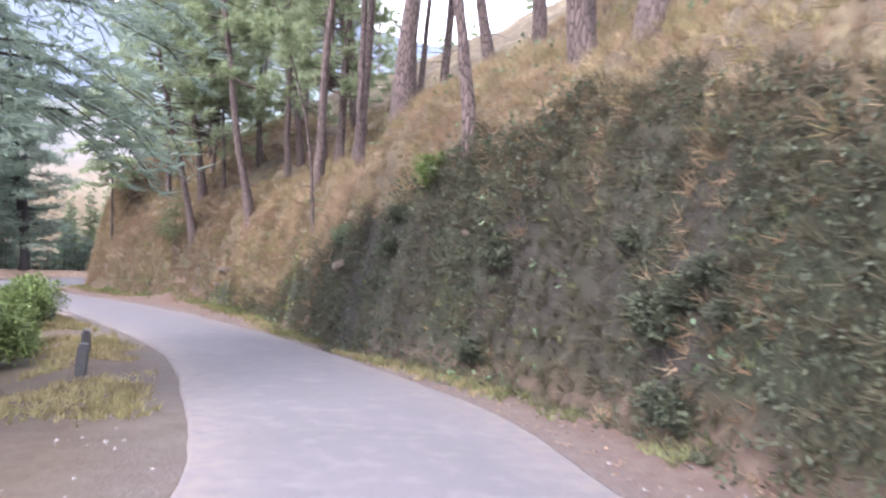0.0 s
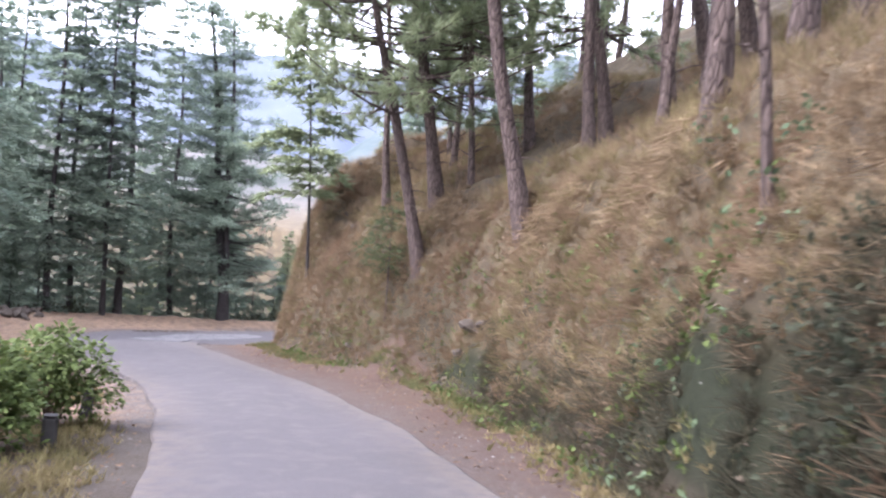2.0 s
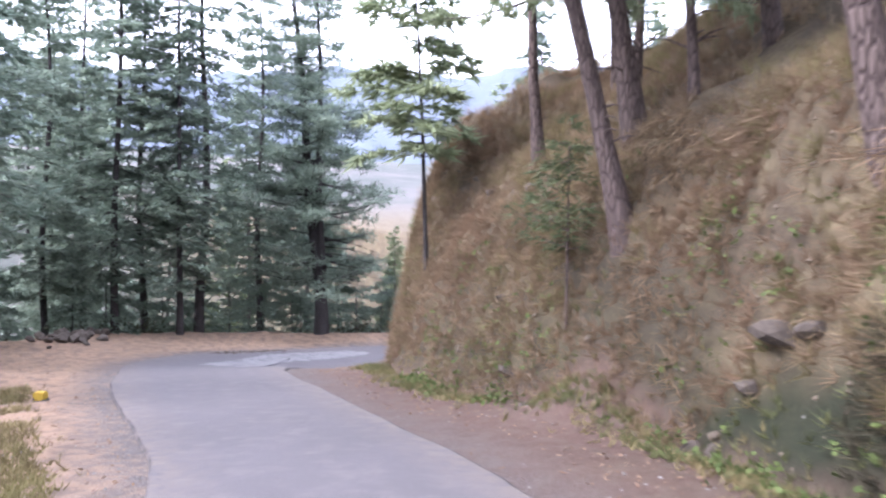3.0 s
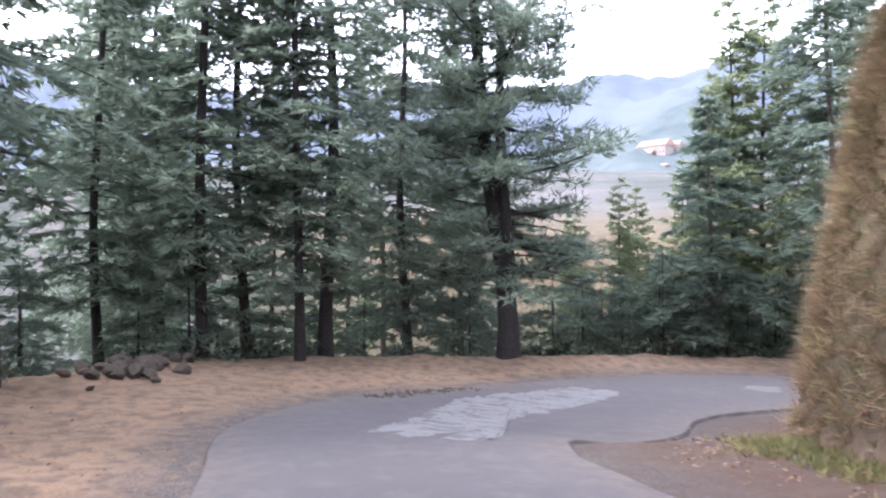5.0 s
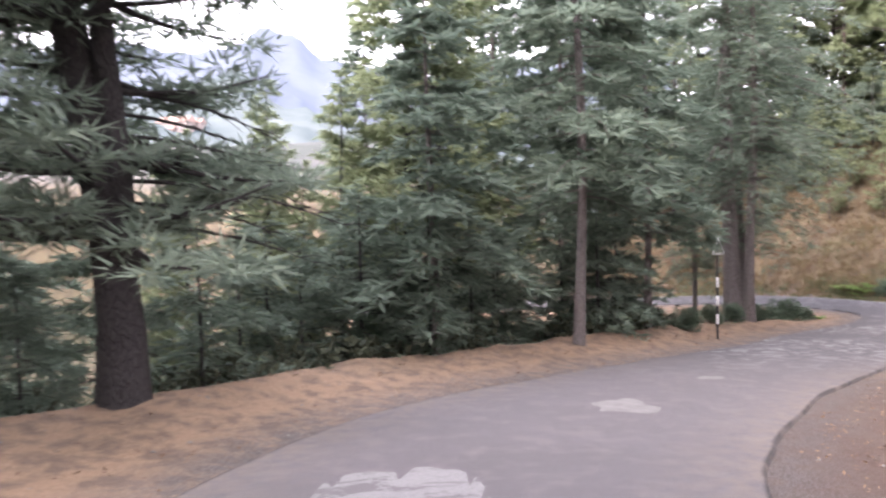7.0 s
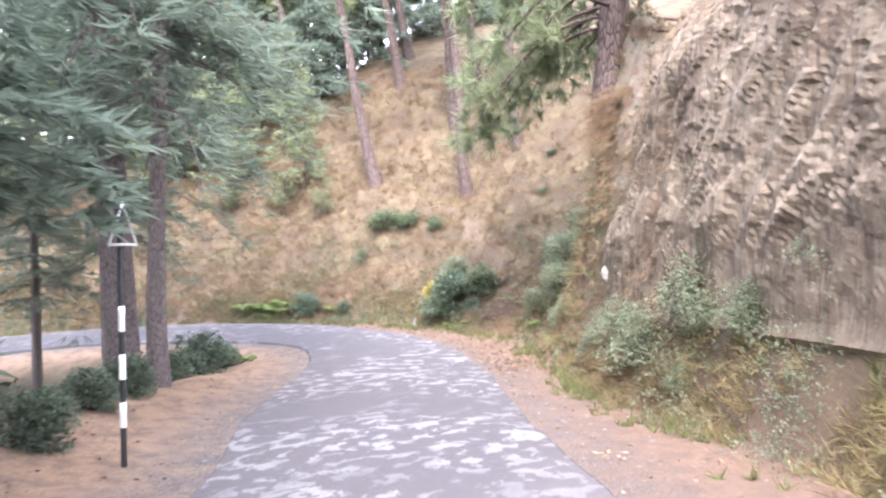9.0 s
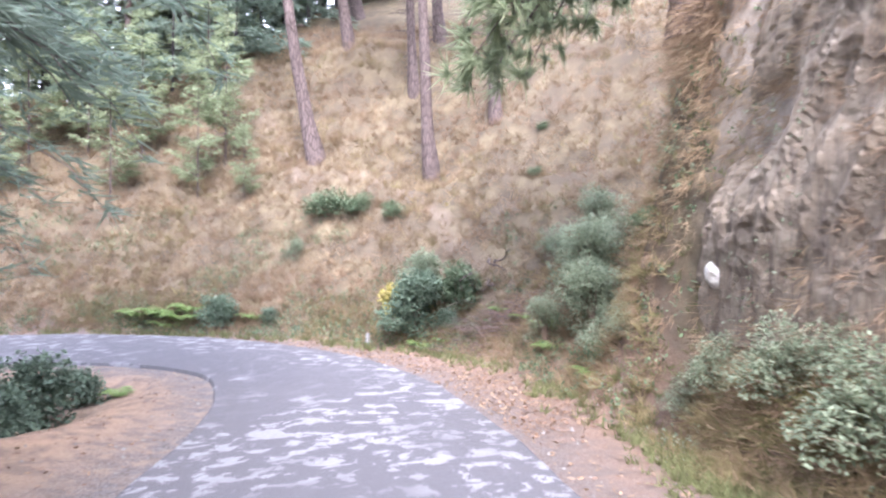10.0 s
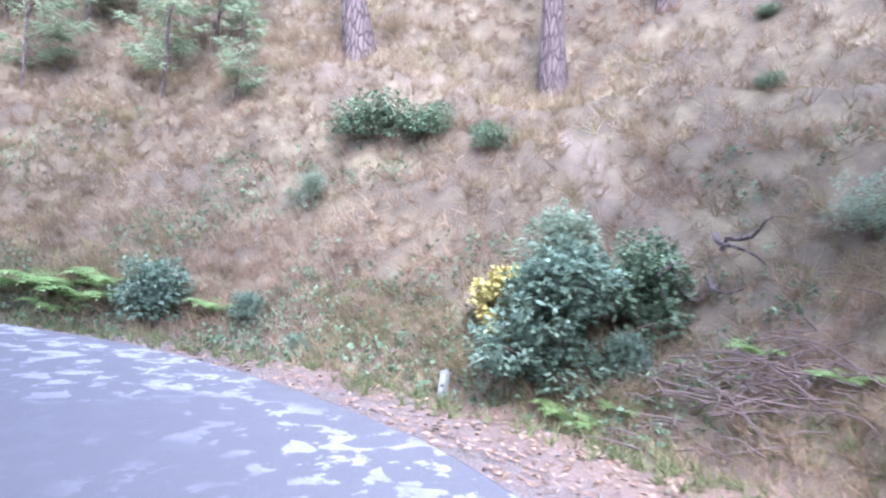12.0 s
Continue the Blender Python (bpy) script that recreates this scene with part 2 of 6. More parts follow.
# ---------------- materials ----------------
class Nodes:
    """A node material under construction."""

    def __init__(self, name, rough=0.9, metal=0.0, spec=0.3):
        self.mat = bpy.data.materials.new(name)
        self.mat.use_nodes = True
        self.n, self.l = self.mat.node_tree.nodes, self.mat.node_tree.links
        self.b = self.n["Principled BSDF"]
        self.b.inputs["Roughness"].default_value = rough
        self.b.inputs["Metallic"].default_value = metal
        self.b.inputs["Specular IOR Level"].default_value = spec
        self.at = self.n.new("ShaderNodeTexCoord").outputs["Object"]

    def noise(self, scale, detail=5.0, rough=0.6, distort=0.0, at=None):
        t = self.n.new("ShaderNodeTexNoise")
        t.inputs["Scale"].default_value, t.inputs["Detail"].default_value = scale, detail
        t.inputs["Roughness"].default_value, t.inputs["Distortion"].default_value = rough, distort
        self.l.new(at or self.at, t.inputs["Vector"])
        return t.outputs["Fac"]

    def stretch(self, sx, sy, sz):
        m = self.n.new("ShaderNodeMapping")
        m.inputs["Scale"].default_value = (sx, sy, sz)
        self.l.new(self.at, m.inputs["Vector"])
        return m.outputs[0]

    def voronoi(self, scale, feature="F1", at=None):
        t = self.n.new("ShaderNodeTexVoronoi")
        t.inputs["Scale"].default_value, t.feature = scale, feature
        self.l.new(at or self.at, t.inputs["Vector"])
        return t.outputs["Distance"]

    def ramp(self, fac, *stops):
        r = self.n.new("ShaderNodeValToRGB")
        while len(r.color_ramp.elements) < len(stops):
            r.color_ramp.elements.new(0.5)
        for e, (p, c) in zip(r.color_ramp.elements, stops):
            e.position, e.color = p, (*(c if isinstance(c, tuple) else (c, c, c)), 1)
        self.l.new(fac, r.inputs[0])
        return r.outputs["Color"]

    def mix(self, fac, a, b, kind="MIX"):
        m = self.n.new("ShaderNodeMix")
        m.data_type, m.blend_type = "RGBA", kind
        for socket, value in ((m.inputs[0], fac), (m.inputs[6], a), (m.inputs[7], b)):
            if isinstance(value, (int, float)):
                socket.default_value = value
            elif isinstance(value, tuple):
                socket.default_value = (*value, 1)
            else:
                self.l.new(value, socket)
        return m.outputs[2]

    def math(self, kind, a, b):
        m = self.n.new("ShaderNodeMath")
        m.operation = kind
        for socket, value in zip(m.inputs, (a, b)):
            if isinstance(value, (int, float)):
                socket.default_value = value
            else:
                self.l.new(value, socket)
        return m.outputs[0]

    def attr(self, name):
        a = self.n.new("ShaderNodeAttribute")
        a.attribute_name = name
        return a.outputs["Fac"]

    def island(self):
        return self.n.new("ShaderNodeNewGeometry").outputs["Random Per Island"]

    def each(self):
        return self.n.new("ShaderNodeObjectInfo").outputs["Random"]

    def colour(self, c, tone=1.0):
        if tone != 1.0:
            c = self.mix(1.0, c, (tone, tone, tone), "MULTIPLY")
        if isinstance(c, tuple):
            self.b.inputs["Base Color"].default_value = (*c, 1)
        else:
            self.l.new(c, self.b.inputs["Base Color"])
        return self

    def bump(self, height, strength=0.5, distance=0.02):
        k = self.n.new("ShaderNodeBump")
        k.inputs["Strength"].default_value, k.inputs["Distance"].default_value = strength, distance
        self.l.new(height, k.inputs["Height"])
        self.l.new(k.outputs[0], self.b.inputs["Normal"])
        return self

    def roughness(self, socket):
        self.l.new(socket, self.b.inputs["Roughness"])
        return self


def make_ground():
    m = Nodes("hillside_soil", 0.95, spec=0.15)
    big, mid, fine = m.noise(0.35, 4), m.noise(2.8, 8, 0.78, 0.5), m.noise(26, 7, 0.8)
    dry = m.ramp(mid, (0.32, (0.085, 0.062, 0.046)), (0.48, (0.168, 0.133, 0.084)), (0.68, (0.28, 0.232, 0.145)))
    soil = m.ramp(fine, (0.3, (0.06, 0.046, 0.033)), (0.7, (0.175, 0.137, 0.096)))
    base = m.mix(m.ramp(m.noise(1.1, 5), (0.42, 0.0), (0.6, 1.0)), dry, soil)
    # herb cover; its dark tone also holds the shade of the bank
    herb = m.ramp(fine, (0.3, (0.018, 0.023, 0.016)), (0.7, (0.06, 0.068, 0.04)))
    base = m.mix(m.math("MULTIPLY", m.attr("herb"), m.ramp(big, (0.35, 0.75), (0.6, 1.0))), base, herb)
    litter = m.ramp(fine, (0.25, (0.21, 0.135, 0.092)), (0.5, (0.40, 0.27, 0.185)), (0.75, (0.54, 0.40, 0.29)))
    brown = m.ramp(fine, (0.25, (0.075, 0.048, 0.040)), (0.5, (0.145, 0.095, 0.078)), (0.75, (0.23, 0.165, 0.137)))
    litter = m.mix(m.attr("outer"), brown, litter)
    litter = m.mix(m.ramp(m.noise(3.5, 5), (0.45, 0.0), (0.62, 0.7)), litter, (0.17, 0.13, 0.105))
    base = m.mix(m.attr("litter"), base, litter)
    gravel = m.ramp(m.voronoi(38), (0.1, (0.27, 0.25, 0.245)), (0.6, (0.11, 0.10, 0.098)))
    base = m.mix(m.math("MULTIPLY", m.attr("gravel"), m.ramp(mid, (0.36, 0.4), (0.56, 1.0))), base, gravel)
    # dark soil tone that also paints in the shade of the recesses
    base = m.mix(m.attr("hollow_shade"), base, m.ramp(fine, (0.3, (0.026, 0.023, 0.022)), (0.7, (0.085, 0.074, 0.066))))
    rock = m.ramp(m.noise(1.6, 8, 0.7, 1.2), (0.3, (0.13, 0.105, 0.085)), (0.5, (0.34, 0.29, 0.24)), (0.7, (0.50, 0.45, 0.39)))
    base = m.mix(m.attr("rock"), base, rock)
    base = m.mix(m.attr("trail"), base, m.ramp(fine, (0.3, (0.20, 0.15, 0.115)), (0.7, (0.36, 0.29, 0.23))))
    # valley ground: pale fields, with haze of distance mixed into the tones
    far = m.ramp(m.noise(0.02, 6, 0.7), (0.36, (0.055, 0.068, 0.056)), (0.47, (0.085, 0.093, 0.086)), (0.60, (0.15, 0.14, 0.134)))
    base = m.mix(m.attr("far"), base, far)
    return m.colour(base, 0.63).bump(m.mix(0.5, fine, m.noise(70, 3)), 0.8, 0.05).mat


def make_asphalt():
    m = Nodes("worn_asphalt", 0.92, spec=0.15)
    big, mid, grit = m.noise(0.5, 4), m.noise(3.0, 5), m.noise(160, 3)
    c = m.ramp(grit, (0.3, (0.10, 0.092, 0.098)), (0.7, (0.17, 0.158, 0.167)))
    c = m.mix(m.ramp(big, (0.4, 0.0), (0.62, 0.5)), c, (0.115, 0.108, 0.112))
    c = m.mix(m.ramp(mid, (0.5, 0.0), (0.7, 0.35)), c, (0.215, 0.195, 0.19))
    c = m.mix(m.math("MULTIPLY", m.attr("dust"), m.ramp(m.noise(5, 6), (0.35, 0.0), (0.6, 0.6))), c, (0.22, 0.18, 0.15))
    c = m.mix(m.math("MULTIPLY", m.attr("seam"), m.ramp(m.noise(1.7, 6, 0.7), (0.38, 0.15), (0.55, 0.95))), c, (0.045, 0.042, 0.043))
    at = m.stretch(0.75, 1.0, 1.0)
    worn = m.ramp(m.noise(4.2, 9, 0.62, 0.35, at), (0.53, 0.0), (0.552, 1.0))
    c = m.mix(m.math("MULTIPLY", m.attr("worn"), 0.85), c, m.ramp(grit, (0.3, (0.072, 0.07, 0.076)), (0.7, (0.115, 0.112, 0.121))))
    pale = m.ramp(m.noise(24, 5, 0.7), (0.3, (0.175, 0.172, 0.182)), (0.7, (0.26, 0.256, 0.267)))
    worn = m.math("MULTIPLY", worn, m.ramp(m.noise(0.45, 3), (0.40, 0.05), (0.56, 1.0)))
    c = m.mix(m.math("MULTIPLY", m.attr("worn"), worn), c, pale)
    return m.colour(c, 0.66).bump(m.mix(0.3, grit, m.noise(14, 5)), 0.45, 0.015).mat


def make_patch():
    m = Nodes("bleached_road_patch", 0.85, spec=0.25)
    c = m.ramp(m.noise(30, 6, 0.7), (0.3, (0.20, 0.195, 0.20)), (0.7, (0.31, 0.30, 0.305)))
    c = m.mix(m.ramp(m.noise(2.6, 7, 0.7, 0.6, m.stretch(0.7, 1.5, 1)), (0.50, 0.0), (0.56, 1.0)), c, (0.15, 0.142, 0.147))
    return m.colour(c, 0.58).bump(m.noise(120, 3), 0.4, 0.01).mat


def make_bark(name, dark, light, scale=1.0):
    m = Nodes(name, 0.95, spec=0.12)
    at = m.stretch(9 * scale, 9 * scale, 2.2 * scale)
    plates = m.voronoi(2.0, "DISTANCE_TO_EDGE", at)
    c = m.mix(m.ramp(plates, (0.02, 0.0), (0.16, 1.0)), dark, light)
    c = m.mix(m.ramp(m.noise(6, 6, 0.7), (0.4, 0.0), (0.7, 0.6)), c, tuple(0.5 * (a + b) for a, b in zip(dark, light)))
    c = m.mix(m.math("MULTIPLY", m.each(), 0.4), c, tuple(0.6 * v for v in light))
    return m.colour(c).bump(m.mix(0.4, m.ramp(plates, (0.0, 0.0), (0.2, 1.0)), m.noise(40, 5)), 0.9, 0.04).mat


def make_leaf(name, dark, light, rough=0.7, through=0.25):
    m = Nodes(name, rough, spec=0.12)
    c = m.ramp(m.island(), (0.0, dark), (0.75, light), (1.0, tuple(1.2 * v for v in light)))
    c = m.mix(m.ramp(m.noise(0.9, 3), (0.35, 0.0), (0.65, 0.55)), c, dark)
    c = m.mix(m.math("MULTIPLY", m.each(), 0.3), c, tuple(0.6 * v + 0.02 for v in light))
    m.colour(c)
    thin = m.n.new("ShaderNodeBsdfTranslucent")
    m.l.new(c, thin.inputs[0])
    both = m.n.new("ShaderNodeMixShader")
    both.inputs[0].default_value = through
    m.l.new(m.b.outputs[0], both.inputs[1])
    m.l.new(thin.outputs[0], both.inputs[2])
    m.l.new(both.outputs[0], m.n["Material Output"].inputs["Surface"])
    return m.mat


def make_grass(name, dark, light, other, rough=0.8, through=0.25):
    """Dry grass: each blade has its tone, and patches turn olive or reddish and matted."""
    m = Nodes(name, rough, spec=0.1)
    c = m.ramp(m.island(), (0.0, dark), (0.7, light), (1.0, tuple(1.25 * v for v in light)))
    c = m.mix(m.ramp(m.noise(0.42, 4, 0.6), (0.42, 0.0), (0.6, 0.8)), c, other)
    c = m.mix(m.ramp(m.noise(1.9, 4, 0.65), (0.44, 0.0), (0.66, 0.75)), c, tuple(0.62 * v for v in dark))
    m.colour(c)
    thin = m.n.new("ShaderNodeBsdfTranslucent")
    m.l.new(c, thin.inputs[0])
    both = m.n.new("ShaderNodeMixShader")
    both.inputs[0].default_value = through
    m.l.new(m.b.outputs[0], both.inputs[1])
    m.l.new(thin.outputs[0], both.inputs[2])
    m.l.new(both.outputs[0], m.n["Material Output"].inputs["Surface"])
    return m.mat


def make_plain(name, c, rough=0.8, spread=0.25, scale=12, metal=0.0):
    m = Nodes(name, rough, metal)
    dark, light = tuple(v * (1 - spread) for v in c), tuple(min(1.0, v * (1 + spread)) for v in c)
    f = m.noise(scale, 6, 0.7)
    return m.colour(m.ramp(f, (0.3, dark), (0.7, light))).bump(m.noise(scale * 4, 4), 0.4, 0.01).mat


def make_rock():
    m = Nodes("weathered_rock", 0.9, spec=0.25)
    f = m.noise(2.6, 8, 0.72, 0.8)
    c = m.ramp(f, (0.28, (0.20, 0.152, 0.108)), (0.48, (0.31, 0.25, 0.185)), (0.72, (0.41, 0.345, 0.265)))
    c = m.mix(m.math("MULTIPLY", m.each(), 0.45), c, (0.22, 0.185, 0.15))
    streak = m.noise(3.2, 7, 0.72, 0.4, m.stretch(2.2, 2.2, 0.35))
    c = m.mix(m.ramp(streak, (0.46, 0.0), (0.62, 0.75)), c, (0.13, 0.10, 0.078))
    c = m.mix(m.attr("soil"), c, m.ramp(f, (0.3, (0.085, 0.058, 0.043)), (0.7, (0.19, 0.137, 0.10))))
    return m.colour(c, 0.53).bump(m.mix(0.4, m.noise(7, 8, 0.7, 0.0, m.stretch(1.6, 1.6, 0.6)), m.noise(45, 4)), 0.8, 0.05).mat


def make_far(name, dark, light, scale):
    m = Nodes(name, 1.0, spec=0.0)
    c = m.ramp(m.noise(scale, 8, 0.7), (0.35, dark), (0.65, light))
    return m.colour(c).mat


SCAR = make_plain("worn_asphalt_scar", (0.12, 0.114, 0.114), 0.9, 0.25, 9)
GROUND, ASPHALT, PATCH, ROCK = make_ground(), make_asphalt(), make_patch(), make_rock()
BARK_CEDAR = make_bark("cedar_bark", (0.028, 0.025, 0.026), (0.08, 0.072, 0.072), 1.7)
BARK_PINE = make_bark("pine_bark", (0.035, 0.026, 0.025), (0.135, 0.104, 0.095), 0.8)
BARK_GREY = make_bark("grey_cedar_bark", (0.095, 0.083, 0.08), (0.23, 0.20, 0.192), 1.7)
NEEDLE_CEDAR = make_leaf("cedar_needles", (0.155, 0.202, 0.157), (0.255, 0.312, 0.24), 0.8, 0.6)
NEEDLE_YOUNG = make_leaf("young_cedar_needles", (0.132, 0.178, 0.137), (0.222, 0.278, 0.216), 0.8, 0.6)
NEEDLE_PINE = make_leaf("pine_needles", (0.13, 0.165, 0.085), (0.28, 0.33, 0.185), 0.7, 0.5)
NEEDLE_LIGHT = make_leaf("pale_pine_needles", (0.15, 0.185, 0.105), (0.31, 0.36, 0.22), 0.75, 0.55)
LEAF_SOFT = make_leaf("soft_pale_leaves", (0.14, 0.175, 0.115), (0.26, 0.30, 0.205), 0.8, 0.55)
LEAF_FERN = make_leaf("fern_fronds", (0.12, 0.18, 0.06), (0.22, 0.30, 0.11), 0.7, 0.5)
NEEDLE_DARK = make_leaf("dark_pine_needles", (0.055, 0.072, 0.038), (0.13, 0.155, 0.08), 0.75, 0.4)
LEAF_BUSH = make_leaf("bush_leaves", (0.05, 0.078, 0.045), (0.145, 0.195, 0.11))
LEAF_BRIGHT = make_leaf("bright_leaves", (0.045, 0.070, 0.020), (0.140, 0.182, 0.060))
LEAF_YELLOW = make_leaf("yellow_leaves", (0.266, 0.224, 0.056), (0.434, 0.385, 0.140))
LEAF_BLUE = make_leaf("greyish_leaves", (0.065, 0.098, 0.068), (0.165, 0.215, 0.15), 0.75, 0.4)
# herbs kept dark: part of the bank's shade is in this colour
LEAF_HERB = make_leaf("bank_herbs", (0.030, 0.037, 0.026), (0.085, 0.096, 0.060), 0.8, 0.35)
GRASS_DRY = make_grass("dry_grass", (0.165, 0.119, 0.076), (0.325, 0.248, 0.16), (0.225, 0.15, 0.10))
GRASS_OCHRE = make_grass("ochre_grass", (0.14, 0.112, 0.055), (0.29, 0.24, 0.13), (0.165, 0.155, 0.068))
# grass darkened in colour to stand for the shade on the bank
GRASS_SHADE_TONED = make_leaf("shade_grass", (0.045, 0.043, 0.030), (0.115, 0.103, 0.068), 0.85)
GRASS_GREEN = make_leaf("green_grass", (0.068, 0.078, 0.031), (0.170, 0.177, 0.082), 0.8)
LITTER = make_leaf("fallen_leaves", (0.10, 0.058, 0.04), (0.225, 0.16, 0.107), 0.9, 0.05)
ROCK_DARK = make_plain("dark_stone", (0.066, 0.054, 0.045), 0.95, 0.5, 5)
TWIG = make_plain("dry_twigs", (0.154, 0.112, 0.084), 0.9)


# ---------------- builders ----------------
def mesh_of(name, verts, faces, mats, smooth=False, index=None):
    me = bpy.data.meshes.new(name)
    me.from_pydata(np.asarray(verts).tolist() if not isinstance(verts, list) else verts, [], np.asarray(faces).tolist() if not isinstance(faces, list) else faces)
    for m in mats if isinstance(mats, (list, tuple)) else [mats]:
        me.materials.append(m)
    if index is not None:
        me.polygons.foreach_set("material_index", np.asarray(index, np.int32))
    if smooth:
        me.polygons.foreach_set("use_smooth", np.ones(len(me.polygons), bool))
    me.update()
    return me


def part(name, data, material, parent, label=""):
    """Links a bmesh or a mesh as one object under a thing or a part."""
    if isinstance(data, bmesh.types.BMesh):
        me = bpy.data.meshes.new(name)
        data.to_mesh(me)
        data.free()
        me.materials.append(material)
    else:
        me = data
    ob = new(name, me)
    ob.parent = parent
    return tagged(ob, label) if label else ob


def base(name, label, category, m, group="", kind=""):
    ob = new(name)
    ob.empty_display_size = 0.2
    ob.matrix_basis = m
    return tagged(ob, label, category, group, kind)


def ground_z(x, y):
    return float(land([x], [y])[0][0])


def set_attr(me, name, values):
    a = me.attributes.new(name, "FLOAT", "POINT")
    a.data.foreach_set("value", np.asarray(values, np.float32))


def tube(points, radii, sides=8, wobble=0.0, seed=0, cap=True):
    """Verts and faces of a tapered tube along points."""
    rng = np.random.default_rng(seed)
    p = np.asarray(points, float)
    t = np.gradient(p, axis=0)
    t /= np.linalg.norm(t, axis=1)[:, None] + 1e-9
    ref = np.where(np.abs(t[:, 2:3]) > 0.8, np.array([[1.0, 0, 0]]), np.array([[0, 0, 1.0]]))
    a = np.cross(t, ref)
    a /= np.linalg.norm(a, axis=1)[:, None] + 1e-9
    b = np.cross(t, a)
    ang = np.arange(sides) * 2 * np.pi / sides
    r = np.asarray(radii)[:, None] * (1 + wobble * rng.uniform(-1, 1, (len(p), sides)))
    v = p[:, None] + r[..., None] * (np.cos(ang)[None, :, None] * a[:, None] + np.sin(ang)[None, :, None] * b[:, None])
    v = v.reshape(-1, 3)
    f = []
    for i in range(len(p) - 1):
        for k in range(sides):
            q = (k + 1) % sides
            f.append((i * sides + k, i * sides + q, (i + 1) * sides + q, (i + 1) * sides + k))
    if cap:
        f.append(tuple(range((len(p) - 1) * sides, len(p) * sides)))
    return v, f


def joined(pieces):
    vs, fs, n = [], [], 0
    for v, f in pieces:
        vs.append(np.asarray(v))
        fs += [tuple(int(i) + n for i in q) for q in f]
        n += len(v)
    return np.concatenate(vs), fs


def blades(at, out, up, length, width, count, spread, rng, lift=0.15, kite=True, tilt=0.4):
    """Slim leaf triangles fanned round places at, along directions out; one triangle each."""
    n = len(at)
    at, out = np.repeat(at, count, 0), np.repeat(out, count, 0)
    side = np.cross(out, np.repeat(up, count, 0))
    side /= np.linalg.norm(side, axis=1)[:, None] + 1e-9
    a = rng.uniform(-spread, spread, n * count)[:, None]
    h = rng.normal(0, lift, n * count)[:, None]
    d = out * np.cos(a) + side * np.sin(a) + np.repeat(up, count, 0) * h
    d /= np.linalg.norm(d, axis=1)[:, None]
    w = np.cross(d, np.repeat(up, count, 0) + rng.normal(0, tilt, d.shape))
    w /= np.linalg.norm(w, axis=1)[:, None] + 1e-9
    ln = (length * rng.uniform(0.6, 1.25, n * count))[:, None]
    wd = width * rng.uniform(0.7, 1.3, n * count)[:, None]
    root = at + rng.normal(0, 0.02, d.shape)
    if not kite:
        v = np.stack([root - w * wd, root + w * wd, root + d * ln], 1).reshape(-1, 3)
        return v, np.arange(3 * n * count).reshape(-1, 3)
    v = np.stack([root - d * ln * 0.1, root + d * ln * 0.55 + w * wd, root + d * ln, root + d * ln * 0.5 - w * wd], 1).reshape(-1, 3)
    f = np.arange(4 * n * count).reshape(-1, 4)
    return v, f


